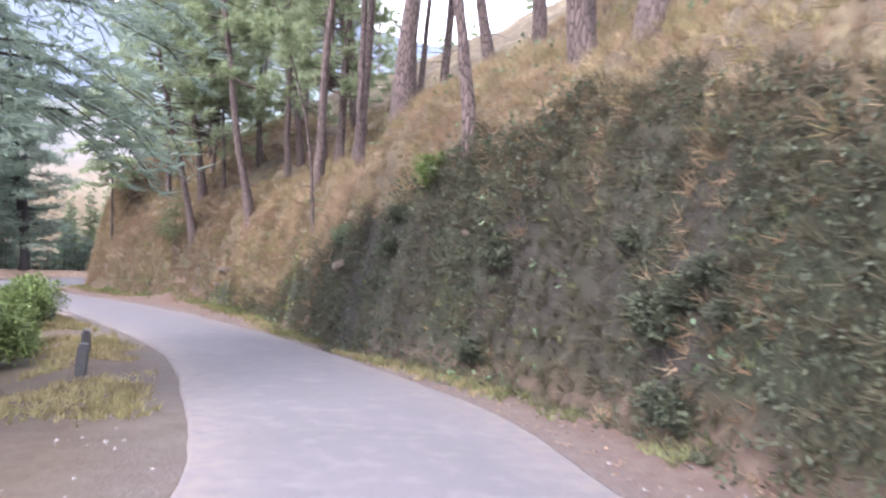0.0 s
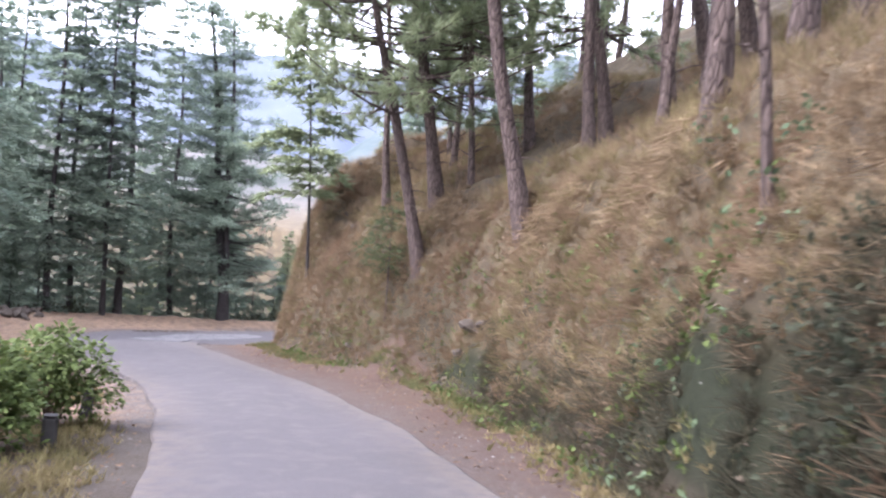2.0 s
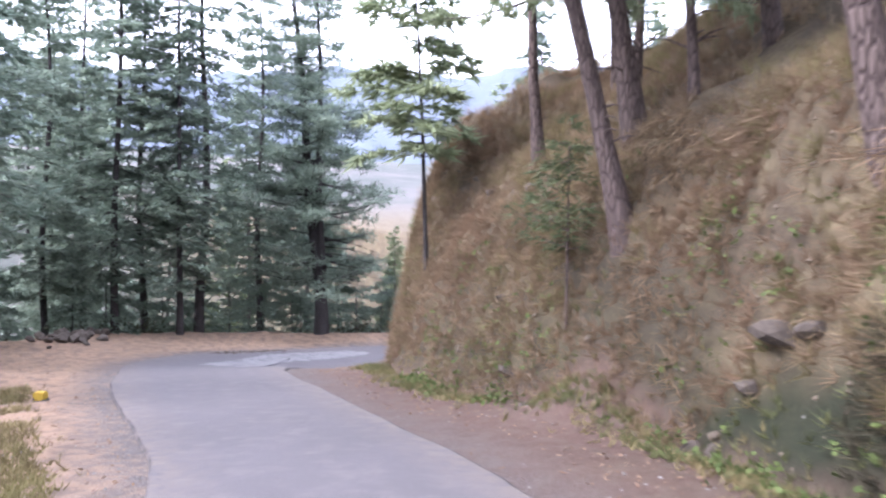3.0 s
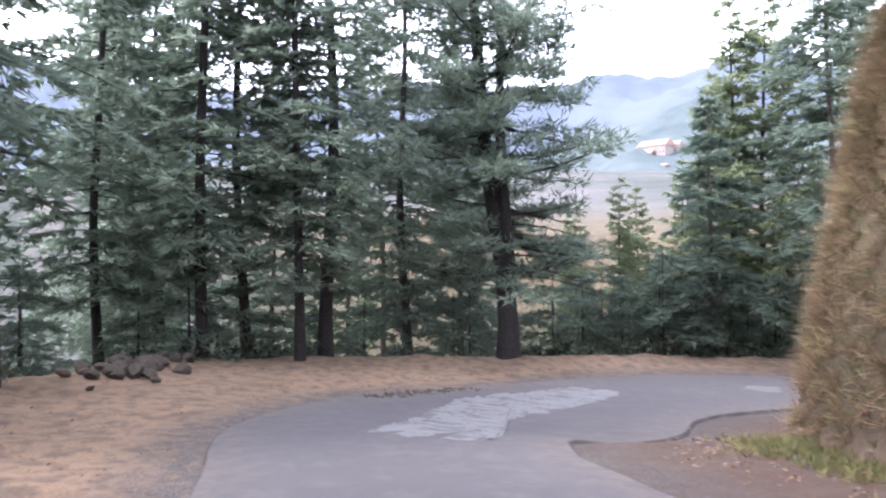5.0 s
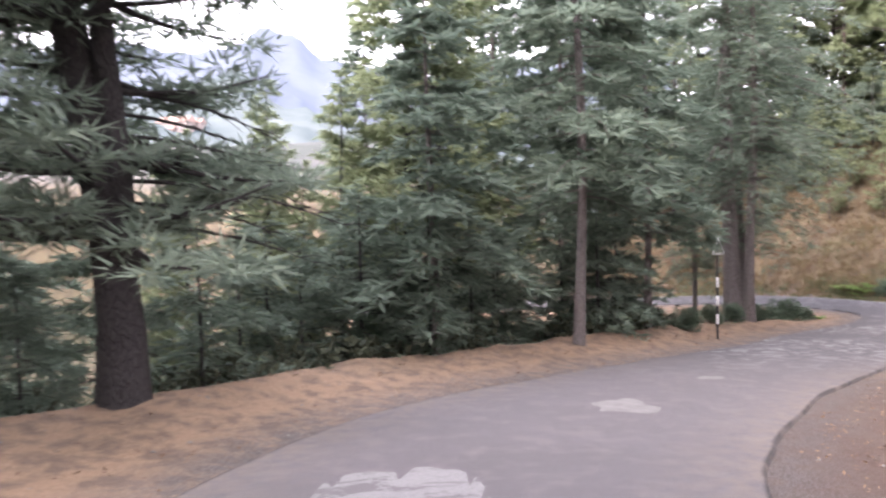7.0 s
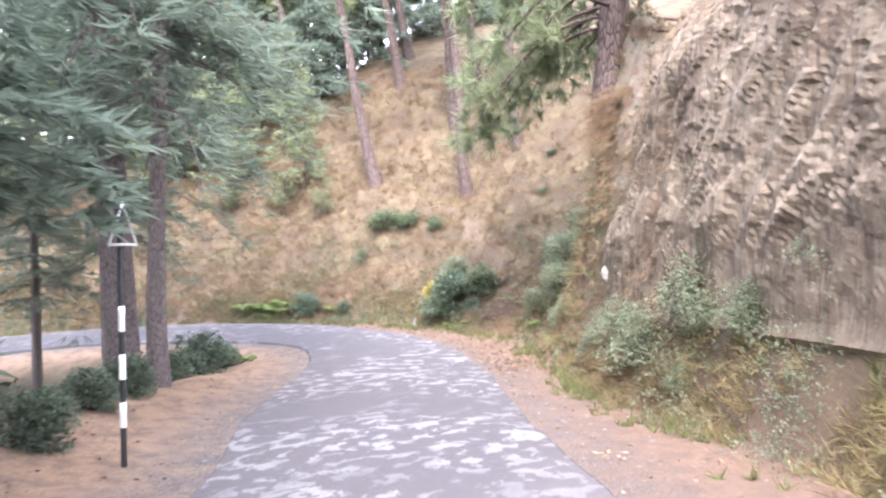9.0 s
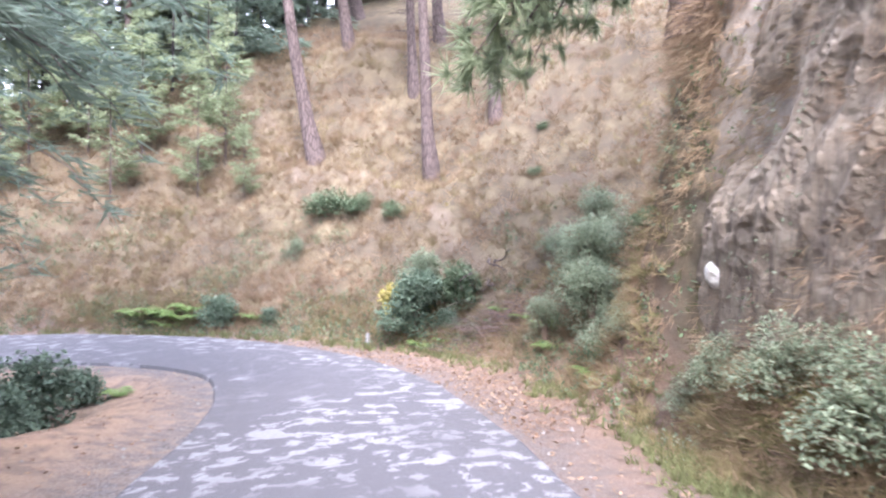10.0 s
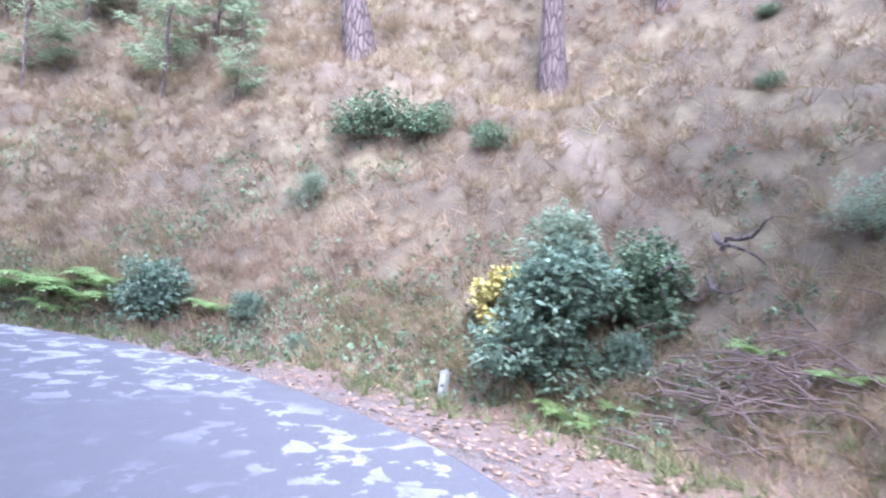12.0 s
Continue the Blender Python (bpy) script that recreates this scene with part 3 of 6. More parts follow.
def make_cedar(height, radius, girth, bare, seed, needles, bark=None, dense=1.0, droop=0.22, droopy_tip=0.25, lean=0.0, label="", rag=0.35, parent_name="cedar_tree", width=0.046):
    """A cedar: tapered trunk with tiers of level limbs that carry flat sprays of needles."""
    rng = np.random.default_rng(seed)
    tree = base(parent_name, label, "tree", pose(0, 0, 0))
    z = np.linspace(-0.4, height, 14)
    sway = 0.05 * height * 0.1
    px = lean * z + sway * np.sin(z * 0.5 + seed)
    py = sway * np.cos(z * 0.37 + seed * 2)
    r = girth * np.clip(1 - z / height, 0.02, 1) ** 0.85
    r[0] *= 1.35
    r[1] *= 1.1
    pieces = [tube(np.stack([px, py, z], 1), r, 10, 0.06, seed)]
    at, out = [], []
    level = bare * height
    while level < height * 0.985:
        f = (level / height - bare) / (1 - bare)
        reach = radius * (1 - f) ** 0.8 * (0.55 + 0.45 * min(1, f * 5 + 0.25)) + 0.12
        for _ in range(max(2, int(rng.integers(3, 6)))):
            a = rng.uniform(0, 2 * np.pi)
            ln = reach * rng.uniform(1 - rag * 1.4, 1 + rag * 0.5)
            zz = level + rng.uniform(-0.15, 0.15)
            t = np.linspace(0, 1, 6)
            cx, cy = np.interp(zz, z, px), np.interp(zz, z, py)
            rise = rng.uniform(-0.1, 0.2) * (0.4 + f) - droop * (1 - f)
            pts = np.stack([cx + np.cos(a) * ln * t, cy + np.sin(a) * ln * t, zz + ln * (rise * t - droopy_tip * t**3 * (1 - 0.6 * f) + 0.10 * t)], 1)
            rb = max(0.008, girth * 0.16 * (1 - f) + 0.006)
            pieces.append(tube(pts[::2] if ln < 1 else pts[[0, 2, 4, 5]], rb * (1 - 0.85 * (t[::2] if ln < 1 else t[[0, 2, 4, 5]])), 3, 0, 0, False))
            n = max(3, int(dense * ln * 10))
            tt = np.sort(rng.uniform(0.16, 1, n))
            pos = np.stack([np.interp(tt, t, pts[:, k]) for k in range(3)], 1)
            dirb = np.array([np.cos(a), np.sin(a), 0])
            sd = np.array([-np.sin(a), np.cos(a), 0])
            sgn = rng.choice([-1, 1], n)
            wd = 0.36 * ln * (1 - tt) ** 0.6 + 0.06
            lat = rng.uniform(0, 1, n) * wd
            pos = pos + sd * (sgn * lat)[:, None] + np.array([0, 0, 1]) * (-0.10 * lat + rng.normal(0, 0.035, n))[:, None]
            at.append(pos)
            o = dirb * 0.75 + sd * (sgn * (0.4 + 0.5 * rng.uniform(0, 1, n)))[:, None] + np.array([0, 0, -0.2])
            out.append(o / np.linalg.norm(o, axis=1)[:, None])
        level += rng.uniform(0.26, 0.46) * (0.75 + 0.025 * height)
    v, f = joined(pieces)
    part("trunk", mesh_of("trunk", v, f, bark or BARK_CEDAR, True), None, tree)
    at, out = np.concatenate(at), np.concatenate(out)
    up = np.tile([0, 0, 1.0], (len(at), 1))
    size = min(0.40, 0.11 + 0.033 * height)
    v, f = blades(at, out, up, size, width * size / 0.42, 4, 1.15, rng, 0.32, False, 0.7)
    part("crown", mesh_of("crown", v, f, needles), None, tree)
    return tree


def make_clump_cedar(height, girth, seed, label):
    """An old cedar: a leaning bole that forks low, stout limbs that end in dense flat clumps, and a fan of dead boughs near the foot."""
    rng = np.random.default_rng(seed)
    tree = base("cedar_tree", label, "tree", pose(0, 0, 0))
    z = np.linspace(-0.5, height, 16)
    stems = []
    for lean, from_z, r0 in ((-0.115, -0.5, girth), (-0.03, 1.6, girth * 0.62)):
        h = np.linspace(from_z, height * (1 if from_z < 0 else 0.92), 14)
        x = np.where(h > 1.2, lean * (h - 1.2), 0) + 0.06 * np.sin(h * 0.7 + seed) + (0.1 if from_z > 0 else 0)
        y = 0.05 * np.cos(h * 0.5 + seed)
        r = r0 * np.clip(1 - (h - from_z) / (height - from_z + 1), 0.05, 1) ** 0.8
        if from_z < 0:
            r[0], r[1] = r[0] * 1.4, r[1] * 1.1
        stems.append((h, x, y, r))
    pieces = [tube(np.stack([x, y, h], 1), r, 10, 0.07, seed) for h, x, y, r in stems]
    at, out = [], []
    for h, x, y, r in stems:
        level = 2.3
        while level < h[-1] * 0.97:
            g = level / height
            for _ in range(int(rng.integers(4, 7))):
                a, ln = rng.uniform(0, 2 * np.pi), (1 - g) ** 0.7 * rng.uniform(1.5, 3.9 if level > 4 else 2.7) + 0.3
                c = np.array([np.interp(level, h, x), np.interp(level, h, y), level + rng.uniform(-0.2, 0.2)])
                d = np.array([np.cos(a), np.sin(a), rng.uniform(-0.25, 0.25)])
                t = np.linspace(0, 1, 5)
                pts = c + ln * t[:, None] * d + np.array([0, 0, 1]) * (ln * (0.22 * t * t - 0.2 * t))[:, None]
                pieces.append(tube(pts, max(0.02, 0.07 * (1 - g)) * (1 - 0.8 * t), 5, 0, 0, False))
                for _ in range(max(3, int(ln * 2.8))):
                    q = rng.uniform(0.3, 1.05)
                    p = np.array([np.interp(q, t, pts[:, k]) for k in range(3)]) + rng.normal(0, 0.26, 3) * (1, 1, 0.35)
                    n = 30
                    e = rng.normal(0, 1, (n, 3)) * (1, 1, 0.45) + (0, 0, 0.25)
                    e /= np.linalg.norm(e, axis=1)[:, None]
                    at.append(p + e * rng.uniform(0.05, 0.42, n)[:, None] * (1, 1, 0.55))
                    out.append(e)
            level += rng.uniform(0.5, 0.95)
    v, f = joined(pieces)
    part("trunk", mesh_of("trunk", v, f, BARK_CEDAR, True), None, tree)
    at, out = np.concatenate(at), np.concatenate(out)
    up = np.tile([0, 0, 1.0], (len(at), 1))
    v, f = blades(at, out, up, 0.27, 0.023, 2, 0.8, rng, 0.3, False, 0.8)
    part("crown", mesh_of("crown", v, f, NEEDLE_CEDAR), None, tree)
    dead = []
    for k in range(7):
        a, ln, lev = radians(rng.uniform(-25, 50)), rng.uniform(1.8, 3.3), 2.2 + 0.28 * k
        c = np.array([0.05, 0, lev])
        d = np.array([np.cos(a), np.sin(a), 0])
        t = np.linspace(0, 1, 6)
        pts = c + ln * t[:, None] * d + np.array([0, 0, -1]) * (0.22 * ln * t * t)[:, None]
        dead.append(tube(pts, 0.03 * (1 - 0.8 * t), 4, 0, 0, False))
        for q in np.linspace(0.3, 0.98, 11):
            p = np.array([np.interp(q, t, pts[:, j]) for j in range(3)])
            sd = np.array([-d[1], d[0], 0]) * rng.choice([-1, 1])
            e = p + (d * rng.uniform(0.3, 0.6) + sd * rng.uniform(0.1, 0.5)) * (1.15 - 0.4 * q) + (0, 0, rng.uniform(-0.28, 0.03))
            dead.append(tube(np.stack([p, 0.5 * (p + e) + (0, 0, 0.04), e]), (0.012, 0.008, 0.003), 3, 0, 0, False))
    v, f = joined(dead)
    part("dead_bough", mesh_of("dead_bough", v, f, BARK_CEDAR, True), None, tree, "bare brown dead boughs")
    return tree


def make_pine(height, girth, crown_base, crown_radius, seed, label, lean=0.0, bend=0.0, needles=None, clumps=150, root=0.5, bark=None, boughs=()):
    """A pine: long bare leaning bole, few limbs, and clumps of long needles high up."""
    rng = np.random.default_rng(seed)
    tree = base("pine_tree", label, "tree", pose(0, 0, 0))
    z = np.linspace(-root, height, 18)
    px = lean * z + bend * np.sin(np.clip(z / height, 0, 1) * np.pi) + 0.05 * np.sin(z * 0.8 + seed)
    py = 0.06 * np.sin(z * 0.6 + 2 * seed)
    r = girth * np.clip(1 - 0.8 * z / height, 0.05, 1.1)
    r[0], r[1], r[2] = r[0] * 1.5, r[1] * 1.3, r[2] * 1.08
    pieces = [tube(np.stack([px, py, z], 1), r, 12, 0.10, seed)]
    for _ in range(int(5 + height * 0.5)):
        zz = rng.uniform(0.25 * crown_base, crown_base)
        a, ln = rng.uniform(0, 6.28), rng.uniform(0.25, 0.9)
        c = np.array([np.interp(zz, z, px), np.interp(zz, z, py), zz])
        e = c + ln * np.array([np.cos(a), np.sin(a), rng.uniform(-0.2, 0.5)])
        pieces.append(tube(np.stack([c, 0.5 * (c + e) + (0, 0, 0.05), e]), (0.022, 0.014, 0.006), 4, 0, 0, False))
    at, out = [], []
    for _ in range(clumps // 6):
        zz = rng.uniform(crown_base, height * 0.98)
        g = (zz - crown_base) / (height - crown_base)
        a, ln = rng.uniform(0, 6.28), crown_radius * rng.uniform(0.45, 1.05) * (1 - 0.65 * g**1.5)
        c = np.array([np.interp(zz, z, px), np.interp(zz, z, py), zz])
        d = np.array([np.cos(a), np.sin(a), rng.uniform(-0.15, 0.35)])
        t = np.linspace(0, 1, 5)
        pts = c + ln * t[:, None] * d + np.array([0, 0, 1]) * (0.25 * ln * (t**2 - t))[:, None]
        pieces.append(tube(pts, (0.03 * (1 - g) + 0.012) * (1 - 0.8 * t), 5, 0, 0, False))
        for _ in range(6):
            q = rng.uniform(0.45, 1)
            p = np.array([np.interp(q, t, pts[:, k]) for k in range(3)]) + rng.normal(0, 0.16, 3) * (1, 1, 0.7)
            at += [p] * 3
            for _ in range(3):
                o = d * 0.6 + rng.normal(0, 0.6, 3) + (0, 0, 0.15)
                out.append(o / np.linalg.norm(o))
    for zz, bearing, ln, drop in boughs:
        c = np.array([np.interp(zz, z, px), np.interp(zz, z, py), zz])
        d = np.array([np.cos(radians(bearing)), np.sin(radians(bearing)), 0.0])
        t = np.linspace(0, 1, 9)
        pts = c + ln * t[:, None] * d + np.array([0, 0, 1]) * (0.12 * ln * np.sin(t * np.pi) - drop * t**1.5)[:, None]
        pieces.append(tube(pts, 0.045 * (1 - 0.85 * t), 6, 0, 0, False))
        for _ in range(26):
            q = rng.uniform(0.3, 1)
            side = np.array([-d[1], d[0], 0]) * rng.normal(0, 0.38)
            at0 = np.array([np.interp(q, t, pts[:, k]) for k in range(3)])
            p = at0 + side + (0, 0, rng.uniform(-0.22, 0.05))
            pieces.append(tube(np.stack([at0, 0.5 * (at0 + p) + (0, 0, 0.04), p]), (0.009, 0.006, 0.003), 3, 0, 0, False))
            at += [p] * 3
            for _ in range(3):
                o = d * 0.8 + side * 1.2 + rng.normal(0, 0.45, 3) + (0, 0, -0.1)
                out.append(o / np.linalg.norm(o))
    v, f = joined(pieces)
    part("trunk", mesh_of("trunk", v, f, bark or BARK_PINE, True), None, tree)
    at, out = np.array(at), np.array(out)
    up = rng.normal(0, 1, out.shape)
    v, f = blades(at, out, up / np.linalg.norm(up, axis=1)[:, None], 0.40, 0.015, 11, 1.2, rng, 0.6, False)
    part("crown", mesh_of("crown", v, f, needles or NEEDLE_PINE), None, tree)
    return tree


# ---------------- ground, road, distance ----------------
def grid_lines(lo, hi, step, reach, grow=1.22):
    inner = np.arange(lo, hi + step / 2, step)
    outer, d = [], step
    while sum(outer) < reach:
        d *= grow
        outer.append(d)
    o = np.cumsum(outer)
    return np.concatenate([(lo - o)[::-1], inner, hi + o])


def paint_ground(me, x, y, z, bank, fall, i, u):
    """Where soil, herbs, litter, gravel, rock and the footpath show, and where hollow shade is painted."""
    away = np.hypot(x + 15, y - 35)
    edge = np.abs(u) - WIDE[i]
    cliff = PROFILE[i, 3] - 3.9
    mott = fbm(x * 0.5, y * 0.5, 61, 3)
    over = z - CENTRE[i, 2] + 1.6 * mott
    # below HERB_TOP the bank darkens: herbs, with tree shade painted in
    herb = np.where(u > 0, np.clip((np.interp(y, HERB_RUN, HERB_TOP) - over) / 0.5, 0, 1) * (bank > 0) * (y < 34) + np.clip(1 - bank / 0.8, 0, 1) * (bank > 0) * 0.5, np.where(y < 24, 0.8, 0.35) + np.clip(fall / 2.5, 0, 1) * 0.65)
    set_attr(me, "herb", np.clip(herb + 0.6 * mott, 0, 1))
    litter = np.clip(1 - bank / np.where(y < 50, 0.12, 0.5), 0, 1) * (u > 0) + (u <= 0) * np.clip(1.2 - fall / 1.5, 0, 1) * np.where(y < 24, 0.45, 1.0)
    set_attr(me, "litter", np.clip(litter + 0.35 * mott, 0, 1) * np.clip(1 - (away - 60) / 30, 0, 1))
    # round blotches of painted shade where the bank recedes
    hollow_shade = np.zeros(len(x))
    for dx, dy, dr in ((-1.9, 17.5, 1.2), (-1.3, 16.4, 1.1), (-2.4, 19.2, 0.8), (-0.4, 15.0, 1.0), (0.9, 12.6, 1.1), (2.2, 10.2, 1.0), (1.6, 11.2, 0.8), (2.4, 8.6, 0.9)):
        hollow_shade = np.maximum(hollow_shade, np.clip(1.6 - 1.3 * np.hypot(x - dx, y - dy) / dr + 1.6 * mott, 0, 1))
    set_attr(me, "hollow_shade", hollow_shade * (bank > 0.1) * np.where(y > 24, 1, np.clip((np.interp(y, HERB_RUN, HERB_TOP) - over + 0.4) / 0.5, 0, 1)))
    set_attr(me, "outer", ((u < 0) & (y > 24)) * 1.0 + ((u > 0) & (y > 52)) * 0.4)
    set_attr(me, "gravel", np.clip(1.2 - edge / 0.95, 0, 1) * np.where(u < 0, np.where(y < 24, 0.5, 1.0), np.where(y > 36, 0.75, 0.55)))
    set_attr(me, "rock", (y > 50) * np.clip(cliff, 0, 1) * np.clip((bank - 0.55) / 0.3, 0, 1) * np.clip((2.4 - bank) / 0.6, 0, 1))
    trail = smooth_line([(-2.2, 62.4), (-0.8, 63.8), (-0.35, 64.8), (0.1, 65.4), (0.7, 66.4), (0.85, 67.3), (0.8, 68.5), (0.2, 70.1), (1.2, 72.0), (1.5, 73.5), (1.8, 74.8), (2.4, 76.5)], 0.4)
    near = np.full(len(x), 9.0)
    close = np.nonzero((np.abs(x) < 8) & (y > 58) & (y < 80))[0]
    near[close] = np.hypot(x[close, None] - trail[None, :, 0], y[close, None] - trail[None, :, 1]).min(1)
    set_attr(me, "trail", np.clip(1.0 - near / 0.26 + 0.8 * mott, 0, 1) * 0.75)
    # share of the far tones, haze included, growing with distance
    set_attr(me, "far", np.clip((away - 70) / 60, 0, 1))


def build_ground():
    gx, gy = grid_lines(-35, 7, 0.27, 1500), grid_lines(-3, 75, 0.27, 1500)
    X, Y = np.meshgrid(gx, gy)
    x, y = X.ravel(), Y.ravel()
    z, bank, fall, i, u = land(x, y)
    nx, ny = len(gx), len(gy)
    k = np.arange(nx * ny).reshape(ny, nx)
    f = np.stack([k[:-1, :-1], k[:-1, 1:], k[1:, 1:], k[1:, :-1]], -1).reshape(-1, 4)
    under = 0.6 * np.clip(bank / 0.1, 0, 1) * np.clip((1.85 - bank) / 0.3, 0, 1) * (u > 0) * (CENTRE[i, 1] < 60.4) * (CENTRE[i, 1] > -2)
    me = mesh_of("ground", np.stack([x, y, z - under], 1), f, GROUND, True)
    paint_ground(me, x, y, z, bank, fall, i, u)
    return tagged(new("ground", me), "steep dry grassy hillside cut by the road, falling away to the valley", "ground", kind="structure")


def build_bank():
    """The steep cut on the uphill side, as a fine strip that follows the road."""
    ks = np.nonzero((CENTRE[:, 1] > -4) & (CENTRE[:, 1] < 60.6))[0]
    run = np.arange(ks[0], ks[-1], 0.4)
    b = np.concatenate([[-0.3, -0.12, 0.0], np.linspace(0.05, 1.2, 24), np.linspace(1.28, 2.05, 9)])
    S, B = np.meshgrid(run, b)
    idx = np.arange(len(CENTRE))
    at = [np.interp(S, idx, c) for c in (CENTRE[:, 0], CENTRE[:, 1], RIGHT[:, 0], RIGHT[:, 1], WIDE + VERGE_IN)]
    x, y = (at[0] + at[2] * (at[4] + B)).ravel(), (at[1] + at[3] * (at[4] + B)).ravel()
    z, bank, fall, i, u = land(x, y)
    k = np.arange(len(x)).reshape(S.shape)
    f = np.stack([k[:-1, :-1], k[:-1, 1:], k[1:, 1:], k[1:, :-1]], -1).reshape(-1, 4)
    edge = np.where(B.ravel() < -0.2, -0.05, 0.012) - 0.1 * (B.ravel() > 2.0)
    me = mesh_of("bank", np.stack([x, y, z + edge], 1), f, GROUND, True)
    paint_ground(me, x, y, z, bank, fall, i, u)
    return tagged(new("bank", me), "steep earth bank of the road cutting under grass and herbs", "bank", kind="structure")


def build_road():
    """The asphalt: a strip with a crown, ragged edges and a rim."""
    n, across = len(CENTRE), np.array([-1, -0.985, -0.968, -0.75, -0.5, -0.25, 0, 0.25, 0.5, 0.75, 0.968, 0.985, 1])
    s = np.arange(n) * 0.35
    v, dust, seam = [], [], []
    for k, a in enumerate(across):
        ragged = 0.10 * fbm(s * 0.6, s * 0 + (3 if a < 0 else 9), 71, 4) * (abs(a) > 0.9)
        d = a * WIDE + ragged * np.sign(a)
        z = CENTRE[:, 2] + 0.035 * (1 - a * a) - 0.07 * (abs(a) == 1) + 0.012 * fbm(CENTRE[:, 0] * 0.8 + a, CENTRE[:, 1] * 0.8, 77, 3)
        v.append(np.stack([CENTRE[:, 0] + RIGHT[:, 0] * d, CENTRE[:, 1] + RIGHT[:, 1] * d, z], 1))
        dust.append(np.full(n, max(0, (abs(a) - 0.6) / 0.4)))
        seam.append(np.full(n, 0.75 if abs(a) == 0.985 else 0.3 if abs(a) == 1 else 0.0))
    m = len(across)
    v = np.stack(v, 1).reshape(-1, 3)
    k = np.arange(n * m).reshape(n, m)
    f = np.stack([k[:-1, :-1], k[:-1, 1:], k[1:, 1:], k[1:, :-1]], -1).reshape(-1, 4)
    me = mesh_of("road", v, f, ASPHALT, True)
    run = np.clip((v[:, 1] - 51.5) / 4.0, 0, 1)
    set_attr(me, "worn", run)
    set_attr(me, "dust", np.stack(dust, 1).ravel())
    set_attr(me, "seam", np.stack(seam, 1).ravel() * np.clip((v[:, 1] - 22) / 4, 0, 1))
    return tagged(new("road", me), "narrow worn grey asphalt mountain road with crumbling edges", "road", kind="structure")


def build_ridge(name, centre, peaks, depth, foot, mat, label, seed):
    """A far mountain side: peaks are (bearing in degrees to the left of +y, distance, height)."""
    b = np.array([p[0] for p in peaks], float)
    bear = np.linspace(b.max(), b.min(), 160)
    order = np.argsort(b)
    dist = np.interp(bear, b[order], np.array([p[1] for p in peaks], float)[order])
    top = np.interp(bear, b[order], np.array([p[2] for p in peaks], float)[order])
    v = []
    rows = 26
    for j in range(rows):
        t = j / (rows - 1)
        d = dist - depth * (1 - t)
        spread = fbm(bear * 0.35, np.full_like(bear, t * 5.0), seed, 4)
        z = foot + (top - foot) * t**0.8 + spread * 0.16 * (top - foot) * (0.25 + t * (1 - 0.5 * t))
        a = np.radians(bear)
        v.append(np.stack([centre[0] - np.sin(a) * d, centre[1] + np.cos(a) * d, z], 1))
    m = len(bear)
    v.append(v[-1] + np.array([0, 0, -1.0]) * 40 + np.stack([-np.sin(a), np.cos(a), 0 * a], 1) * 200)
    k = np.arange((rows + 1) * m).reshape(rows + 1, m)
    f = np.stack([k[:-1, :-1], k[:-1, 1:], k[1:, 1:], k[1:, :-1]], -1).reshape(-1, 4)
    return tagged(new(name, mesh_of(name, np.concatenate(v), f, mat, True)), label, "mountain", kind="structure")


build_ground()
build_bank()
build_road()
# both hill colours have the bluish haze of distance painted in
HILL_NEAR = make_far("far_hazed_wooded_slope", (0.06, 0.078, 0.083), (0.11, 0.127, 0.128), 0.012)
HILL_FAR = make_far("far_haze_blue_ridge", (0.085, 0.101, 0.13), (0.108, 0.125, 0.156), 0.006)
EYE = (-19, 32)
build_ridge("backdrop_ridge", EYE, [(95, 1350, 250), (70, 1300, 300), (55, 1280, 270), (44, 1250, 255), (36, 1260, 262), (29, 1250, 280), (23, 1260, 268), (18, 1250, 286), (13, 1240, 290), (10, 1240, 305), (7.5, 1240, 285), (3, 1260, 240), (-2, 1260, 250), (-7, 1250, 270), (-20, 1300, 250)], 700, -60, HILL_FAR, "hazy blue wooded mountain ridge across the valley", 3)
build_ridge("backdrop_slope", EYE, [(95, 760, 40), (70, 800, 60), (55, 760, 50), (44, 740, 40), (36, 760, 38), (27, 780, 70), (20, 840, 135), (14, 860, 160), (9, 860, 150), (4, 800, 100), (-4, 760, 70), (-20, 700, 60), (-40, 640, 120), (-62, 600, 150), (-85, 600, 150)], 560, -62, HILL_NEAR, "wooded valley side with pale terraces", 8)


# ---------------- trees ----------------
def stand(ob, x, y, turn=0.0, scale=1.0, sink=0.0, z=None):
    ob.matrix_basis = pose(x, y, (ground_z(x, y) if z is None else z) - sink, 0, 0, turn) @ Matrix.Scale(scale, 4)
    return ob


def plant(proto, x, y, turn=0.0, scale=1.0, label="", sink=0.0):
    ob = copy_thing(proto, pose(x, y, ground_z(x, y) - sink, 0, 0, turn))
    ob.scale = (scale, scale, scale)
    return tagged(ob, label) if label else ob


CEDAR = "tall dark green cedar with tiered limbs below the road"
EDGE = "cedars along the outer edge of the road"
# single cedars on the outer side of the bend
cedar_a = stand(make_cedar(24, 3.3, 0.175, 0.16, 11, NEEDLE_CEDAR, label="straight dark cedar trunk with level limbs at the verge", dense=1.35), -30.75, 46.35, 20)
cedar_b = stand(make_cedar(21, 2.8, 0.14, 0.12, 12, NEEDLE_CEDAR, label="slim dark cedar with thin level limbs at the verge", dense=1.35), -32.2, 43.3, 140)
cedar_c = stand(make_clump_cedar(17, 0.27, 13, "thick old forked cedar with clumped limbs and dead boughs"), -26.72, 48.9, 0)
cedar_young = stand(make_cedar(8.2, 2.3, 0.10, 0.15, 14, NEEDLE_YOUNG, label="young conical bluish cedar beside the verge", dense=1.9, bark=BARK_GREY, droop=0.3, rag=0.25), -22.5, 54.4, 0)
